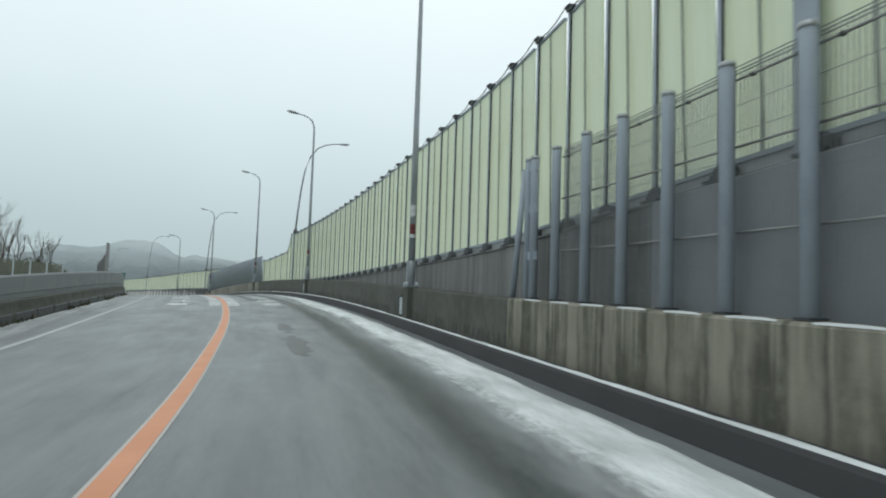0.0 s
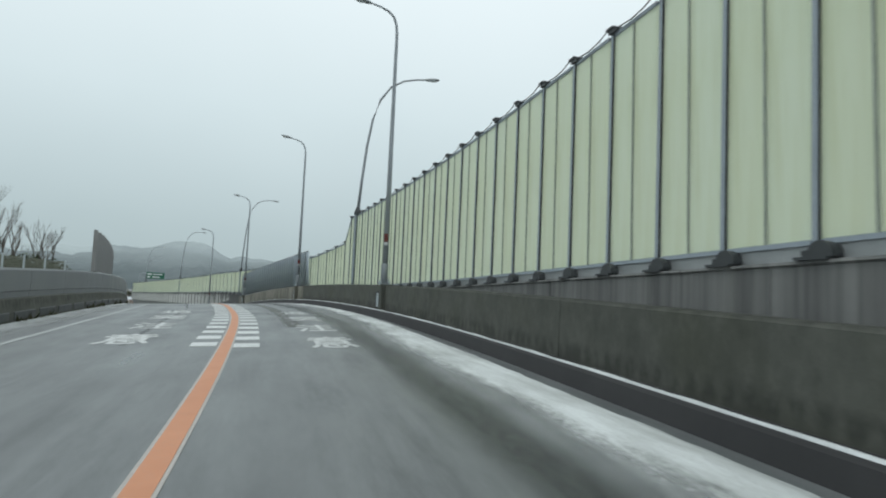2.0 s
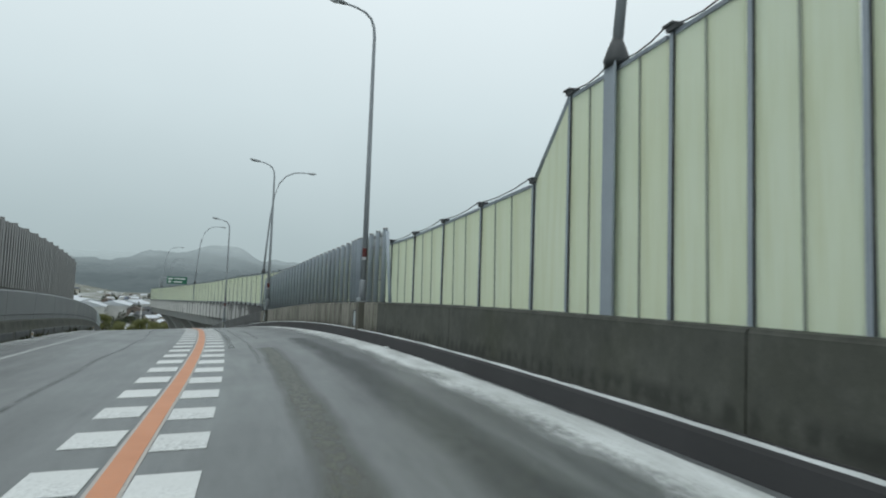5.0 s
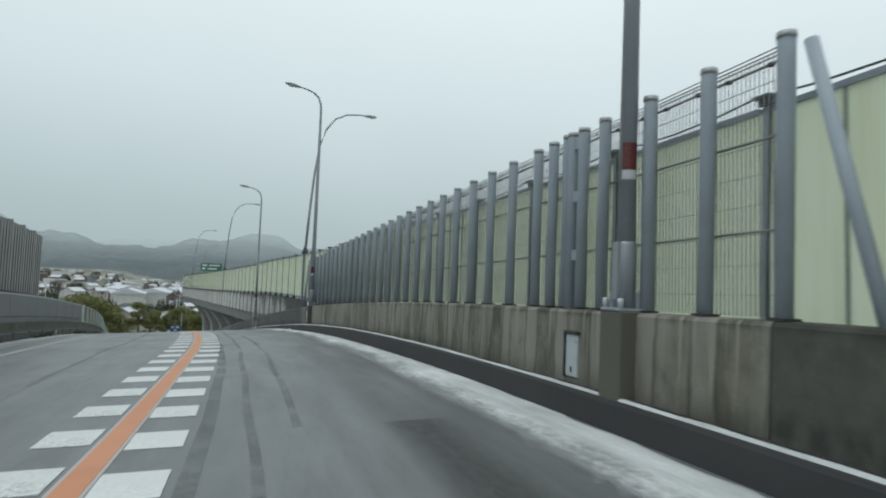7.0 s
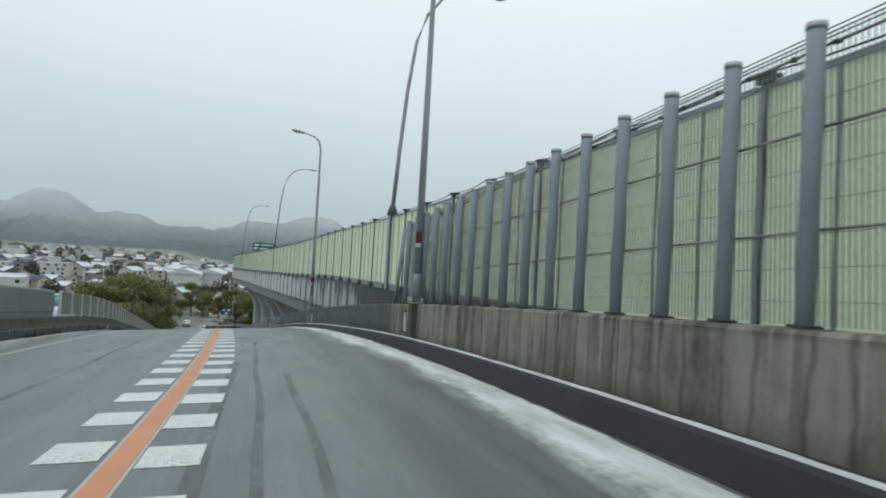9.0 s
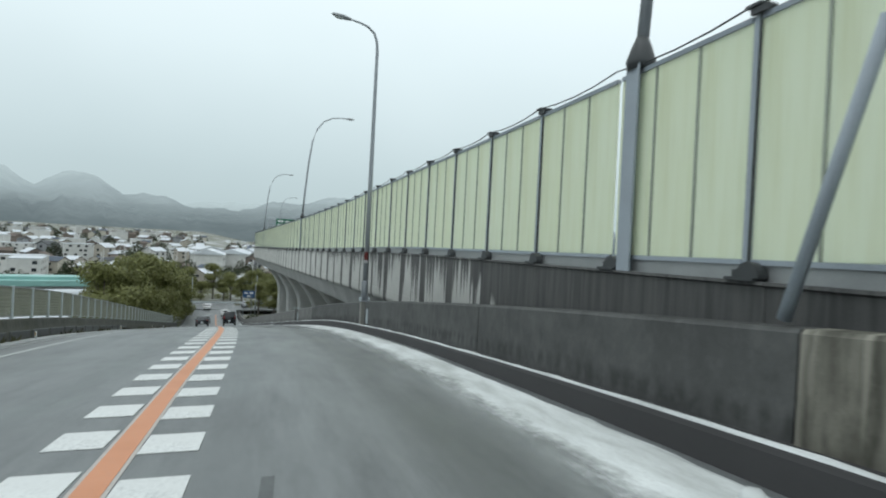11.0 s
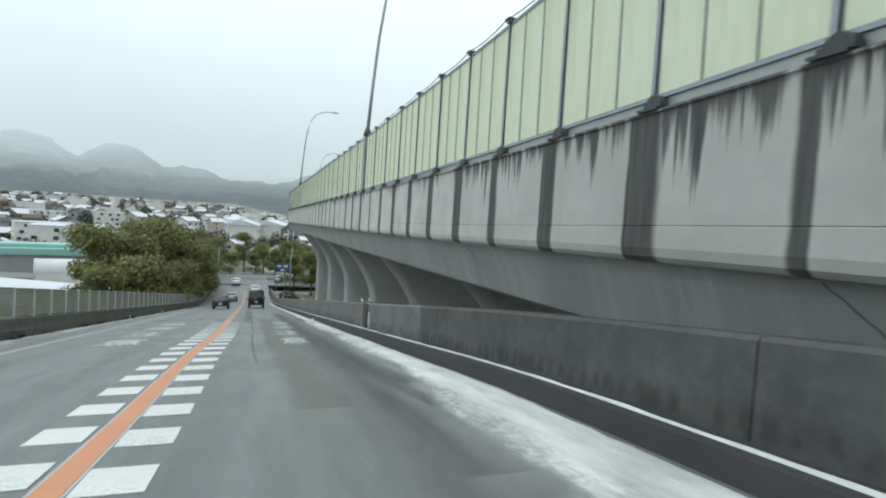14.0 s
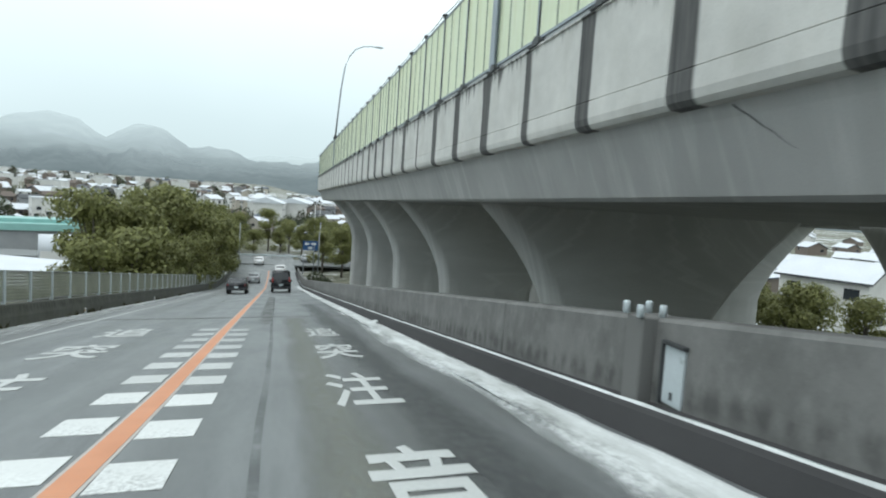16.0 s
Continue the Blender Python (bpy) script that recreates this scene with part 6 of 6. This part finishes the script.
drop_house(5, 48.3, 235, 0.7, 0.9)
for k in range(620):
    az = hr.uniform(26, 66)
    r = 215 + 900 * hr.random() ** 1.15
    drop_house(hr.choice((0, 0, 1, 2, 3, 3, 4, 5, 6, 6)) if r > 260 else hr.choice((0, 1, 3, 6)), az, r, hr.uniform(0, 3.14), hr.uniform(0.55, 0.85))
drop_house(0, -13.4, 92, 0.9, 1.0)
for k in range(60):
    drop_house(hr.choice((0, 3, 3, 0, 3, 3)), hr.uniform(-34, -4), 118 + 450 * hr.random() ** 1.3, hr.uniform(0, 3.14), hr.uniform(0.8, 1.05))
# the houses too far off to tell apart
fv, ff, fi, fm = [], [], [], []
for h, m in far_town:
    for c in h.children:
        mm = m @ c.matrix_local
        base = len(fv)
        fv += [tuple(mm @ v.co) for v in c.data.vertices]
        slots = []
        for mt in c.data.materials:
            if mt not in fm:
                fm.append(mt)
            slots.append(fm.index(mt))
        for p in c.data.polygons:
            ff.append(tuple(base + v for v in p.vertices))
            fi.append(slots[p.material_index])
tagged(new("far_houses", mesh_of("far_houses", fv, ff, fm, index=fi)), "distant snowy houses of the town", "houses", kind="stuff")
for i, t in enumerate(HOUSES):
    a = radians(38 + 4 * i)
    x, y = -45 - math.sin(a) * (340 + 25 * i), 95 + math.cos(a) * (340 + 25 * i)
    t.matrix_world = Matrix.Translation((x, y, ground_height(x, y)))

# long teal shed and white vaulted shed beside the river flats
TEAL = simple("teal_sheet_roof", (0.22, 0.42, 0.39), 0.5, vary=0.12, scale=0.3)


def at_polar(az, r):
    a = radians(az)
    x, y = -45 - math.sin(a) * r, 95 + math.cos(a) * r
    return x, y, ground_height(x, y)


x, y, z = at_polar(52.6, 165)
t = thing("sports_hall", "long low hall with a teal sheet-metal roof", "hall", m=Matrix.Translation((x, y, z)) @ Matrix.Rotation(radians(48), 4, "Z"))
part("wall", box_mesh("wall", WALLS[2], -26, 26, -7, 7, -3, 4), t)
part("roof", box_mesh("roof", TEAL, (-26.5, 26.5, -7.6, 7.6, 4, 5.4), (-26.5, 26.5, -4, 4, 5.4, 6.2)), t, label="teal metal roof")
x, y, z = at_polar(47.0, 135)
t = thing("vaulted_shed", "shed with a rounded white snow-covered roof", "shed", m=Matrix.Translation((x, y, z)) @ Matrix.Rotation(radians(50), 4, "Z"))
part("wall", box_mesh("wall", WALLS[0], -6.5, 6.5, -2.2, 2.2, -3, 2.6), t)
bm = bmesh.new()
tube(bm, [(-6.8, 0, 2.7), (6.8, 0, 2.7)], 2.3, 16)
bmesh.ops.recalc_face_normals(bm, faces=bm.faces)
part("roof", finish(bm, "roof", CLEAN_SNOW, smooth=True), t, label="rounded roof under snow")
x, y, z = at_polar(50.5, 108)
tagged(new("snow_field", mesh_of("snow_field", [(x + math.cos(k * math.tau / 20) * 26 * (1 + .2 * math.sin(3 * k)), y + math.sin(k * math.tau / 20) * 12, -17.2) for k in range(20)], [tuple(range(20))], CLEAN_SNOW)),
       "open field lying under thin snow", "field", kind="structure")

# large snowy-roofed sheds behind the junction
for az, r, w, l, turn in ((33.3, 330, 16, 30, 0.5), (31.0, 360, 18, 34, 0.4), (33.6, 420, 14, 26, 0.9), (29.3, 390, 14, 24, 0.2)):
    x, y, z = at_polar(az, r)
    z = max(z, -17.0)
    t = thing("warehouse", "broad low warehouse with snow on its shallow roof", "warehouse", "warehouses behind the junction", m=Matrix.Translation((x, y, z)) @ Matrix.Rotation(turn, 4, "Z"))
    part("wall", box_mesh("wall", WALLS[0], -w / 2, w / 2, -l / 2, l / 2, -3, 6), t)
    x0, y0 = w / 2 + 0.6, l / 2 + 0.6
    rv = [(q * x0 if q else 0, yy, zz) for yy in (-y0, y0) for q, zz in ((-1, 6), (1, 6), (1, 6.3), (0, 8.8), (-1, 6.3))]
    part("roof", mesh_of("roof", rv, [(0, 1, 2, 3, 4), (9, 8, 7, 6, 5)] + [(i, i + 5, (i + 1) % 5 + 5, (i + 1) % 5) for i in range(5)], CLEAN_SNOW), t, label="shallow roof under snow")
    for k in range(4):
        part("window", box_mesh("window", DARK_GLASS, -0.05, 0.05, -1.2, 1.2, 2.5, 4.2), t, Matrix.Translation((w / 2, -l / 2 + l * (k + 0.5) / 4, 0)))

# dark clumps of trees between the houses
clumps = [bush(1.5, 2.0, 11), bush(1.3, 2.6, 12), bush(1.9, 1.7, 13)]
for k in range(150):
    x, y, z = at_polar(hr.uniform(24, 64), 190 + 800 * hr.random() ** 1.2)
    copy_thing(clumps[k % 3], Matrix.Translation((x, y, z - 0.3)) @ Matrix.Rotation(hr.uniform(0, 6), 4, "Z") @ Matrix.Scale(hr.uniform(2.2, 4.2), 4))
for k, t in enumerate(clumps):
    x, y, z = at_polar(35 + 5 * k, 300)
    t.matrix_world = Matrix.Translation((x, y, z)) @ Matrix.Scale(3, 4)

# utility poles over the town
util = thing("utility_pole", "concrete utility pole with crossarms", "utility pole", "utility poles in the town")
part("shaft", tube_mesh("shaft", PIER, [(0, 0, -2), (0, 0, 12)], [0.17, 0.11], 8), util)
for zz in (11.2, 10.3):
    part("crossarm", box_mesh("crossarm", GALV, -0.9, 0.9, -0.05, 0.05, zz, zz + 0.1), util)
for k in range(22):
    x, y, z = at_polar(hr.uniform(27, 56), hr.uniform(150, 420))
    copy_thing(util, Matrix.Translation((x, y, z)) @ Matrix.Rotation(hr.uniform(0, 3), 4, "Z"))
x, y, z = at_polar(36.5, 190)
util.matrix_world = Matrix.Translation((x, y, z))

# ---------------------------------------------------------------- vehicles
CAR_BLACK = simple("dark_car_paint", (0.018, 0.02, 0.023), 0.25, 0.1, vary=0.1, bumps=0)
CAR_WHITE = simple("white_car_paint", (0.62, 0.63, 0.63), 0.25, 0, vary=0.05, bumps=0)
CAR_SILVER = simple("silver_car_paint", (0.34, 0.36, 0.37), 0.3, 0.4, vary=0.05, bumps=0)
RUBBER = simple("tyre_rubber", (0.02, 0.02, 0.02), 0.8)
RIM = simple("wheel_rim", (0.35, 0.36, 0.37), 0.35, 0.6)
TAIL = simple("tail_lamp_red", (0.28, 0.02, 0.02), 0.25)
CAR_GLASS = simple("car_glass", (0.02, 0.024, 0.027), 0.08, 0, bumps=0)
TYRE = tube_mesh("tyre", RUBBER, [(-0.11, 0, 0), (-0.09, 0, 0), (0.09, 0, 0), (0.11, 0, 0)], [0.27, 0.32, 0.32, 0.27], 18)
HUB = tube_mesh("rim", RIM, [(-0.12, 0, 0), (0.12, 0, 0)], 0.19, 14)


def vehicle(name, label, paint, length, width, prof, glass, light, plate_z, m):
    """prof: side outline (y back to front, z); body narrows towards the roof."""
    t = thing(name, label, "van" if "van" in name else "car", "vehicles on the road", m=m)
    top = max(z for _, z in prof)
    n = len(prof)

    def wd(z):
        return width / 2 * (1 - 0.13 * max(0, (z - 0.95) / (top - 0.95)))
    vs = [(-wd(z), y, z) for y, z in prof] + [(wd(z), y, z) for y, z in prof]
    fs = [tuple(range(n)), tuple(range(2 * n - 1, n - 1, -1))] + [(i, i + n, (i + 1) % n + n, (i + 1) % n) for i in range(n)]
    bm = bmesh.new()
    bv = [bm.verts.new(v) for v in vs]
    for f in fs:
        bm.faces.new([bv[i] for i in f])
    bmesh.ops.recalc_face_normals(bm, faces=bm.faces)
    bmesh.ops.bevel(bm, geom=list(bm.edges), offset=0.06, segments=2, affect="EDGES", clamp_overlap=True)
    part("body", finish(bm, "body", paint, smooth=True), t)
    for gname, quad in glass:
        (y0, z0), (y1, z1), inset = quad
        o = 0.012
        a = [(-wd(z0) + inset, y0 - o, z0), (wd(z0) - inset, y0 - o, z0), (wd(z1) - inset, y1 - o, z1), (-wd(z1) + inset, y1 - o, z1)]
        part(gname, mesh_of(gname, a + [(x, y + 0.03, z) for x, y, z in a], [(0, 1, 2, 3), (7, 6, 5, 4), (0, 4, 5, 1), (1, 5, 6, 2), (2, 6, 7, 3), (3, 7, 4, 0)], CAR_GLASS), t)
    for sx in (-1, 1):
        part("tail_light", box_mesh("tail_light", TAIL, -0.07, 0.07, -0.03, 0.05, -light[1] / 2, light[1] / 2, bevel=0.015), t, Matrix.Translation((sx * (width / 2 - 0.14), -length / 2 + 0.01, light[0])))
        part("side_mirror", box_mesh("side_mirror", paint, -0.1, 0.1, -0.06, 0.06, -0.09, 0.09, bevel=0.02), t, Matrix.Translation((sx * (width / 2 + 0.08), length * 0.22, 1.05)))
        for yy in (-length * 0.3, length * 0.31):
            w = part("wheel", TYRE, t, Matrix.Translation((sx * (width / 2 - 0.1), yy, 0.32)))
            part("rim", HUB, w)
    part("bumper", box_mesh("bumper", paint, -width / 2 + 0.03, width / 2 - 0.03, -length / 2 - 0.06, -length / 2 + 0.1, 0.32, 0.55, bevel=0.03), t)
    part("number_plate", box_mesh("number_plate", WHITE_PLATE, -0.165, 0.165, -length / 2 - 0.075, -length / 2 - 0.055, plate_z, plate_z + 0.165), t)
    return t


VAN = [(-2.3, 0.3), (-2.34, 0.9), (-2.28, 1.15), (-2.16, 1.95), (-2.0, 2.05), (0.9, 2.05), (1.35, 1.9), (2.0, 1.15), (2.3, 0.95), (2.34, 0.35)]
SEDAN = [(-2.15, 0.3), (-2.2, 0.75), (-2.1, 0.95), (-1.35, 1.02), (-0.75, 1.42), (0.45, 1.42), (1.1, 1.0), (2.0, 0.85), (2.15, 0.65), (2.15, 0.3)]
vehicle("dark_van", "black high-roofed van driving ahead on the wet road", CAR_BLACK, 4.6, 1.8, VAN,
        [("rear_window", ((-2.275, 1.2), (-2.175, 1.85), 0.16))], (1.15, 0.5), 0.62, lie(181.0, 0.85, 0.0))
for s, d, paint, lab in ((177.0, -2.9, CAR_BLACK, "dark saloon car on the far lane"), (214, -2.8, CAR_SILVER, "silver saloon car at the foot of the ramp"),
                         (232, 1.0, CAR_WHITE, "white saloon car at the foot of the ramp"), (246, -3.0, CAR_WHITE, "white saloon car near the junction"), (252, 6, CAR_SILVER, "silver saloon car near the junction")):
    vehicle("car", lab, paint, 4.3, 1.7, SEDAN, [("rear_window", ((-1.36, 1.03), (-0.78, 1.38), 0.14))], (0.8, 0.16), 0.5, lie(s, d, 0.0) if d < 3 else stand(s, d, crown(s)))

# cross street at the foot of the ramp, with its low guard rail
p = spot(250, 0, crown(250) - 0.035)
cross = Matrix.Translation(p) @ Matrix.Rotation(yaw(250), 4, "Z")
bm = bmesh.new()
box(bm, -70, 70, -5, 5, -0.3, 0.0)
me = finish(bm, "cross_street", simple("street_asphalt", (0.13, 0.14, 0.14), 0.5, vary=0.25, scale=0.3))
ob = new("cross_street", me)
ob.matrix_world = cross
tagged(ob, "wet cross street at the foot of the ramp", "road", kind="structure")
rail_bar = box_mesh("rail_bar", WHITE_PLATE, -1.0, 1.0, -0.04, 0.04, 0.5, 0.8, bevel=0.02)
rail_post = tube_mesh("rail_post", WHITE_PLATE, [(0, 0, -0.3), (0, 0, 0.85)], 0.06, 8)
street_rail = thing("guard_rail", "pale guard rail along the cross street", "guard rail", kind="structure")
for k in range(26):
    m = cross @ Matrix.Translation((-26 + 2.0 * k, 5.6, 0))
    part("rail_bar", rail_bar, street_rail, m)
    part("rail_post", rail_post, street_rail, m @ Matrix.Translation((-1.0, 0, 0)))

# blue direction sign and signal poles at the junction
SIGN_BLUE = simple("sign_blue", (0.03, 0.10, 0.24), 0.4, vary=0.08)
t = thing("junction_sign", "blue direction sign on a grey pole", "road sign", m=stand(228, 6.4, crown(228) - 0.5))
part("post", tube_mesh("post", POLE, [(0, 0, 0), (0, 0, 6.0), (-1.2, 0, 6.2)], 0.09, 8), t)
b = part("board", box_mesh("board", SIGN_BLUE, -1.9, 0.6, -0.06, 0.0, 5.0, 6.6, bevel=0.02), t)
for x0, x1, z0, z1 in ((-1.6, -0.9, 5.9, 6.3), (-0.5, 0.3, 5.9, 6.3), (-1.0, -0.3, 5.2, 5.6)):
    part("lettering_bar", box_mesh("lettering_bar", SIGN_WHITE, x0, x1, -0.07, -0.06, z0, z1), b)
for s, d, hh in ((233, 7.5, 8), (241, -6.5, 8.5), (236, 5.0, 5), (247, 8.5, 9), (238, -8, 5)):
    t = thing("junction_pole", "thin grey pole at the junction", "pole", "poles at the junction", m=stand(s, d, crown(s) - 0.5))
    part("shaft", tube_mesh("shaft", POLE, [(0, 0, 0), (0, 0, hh)], [0.11, 0.07], 8), t)
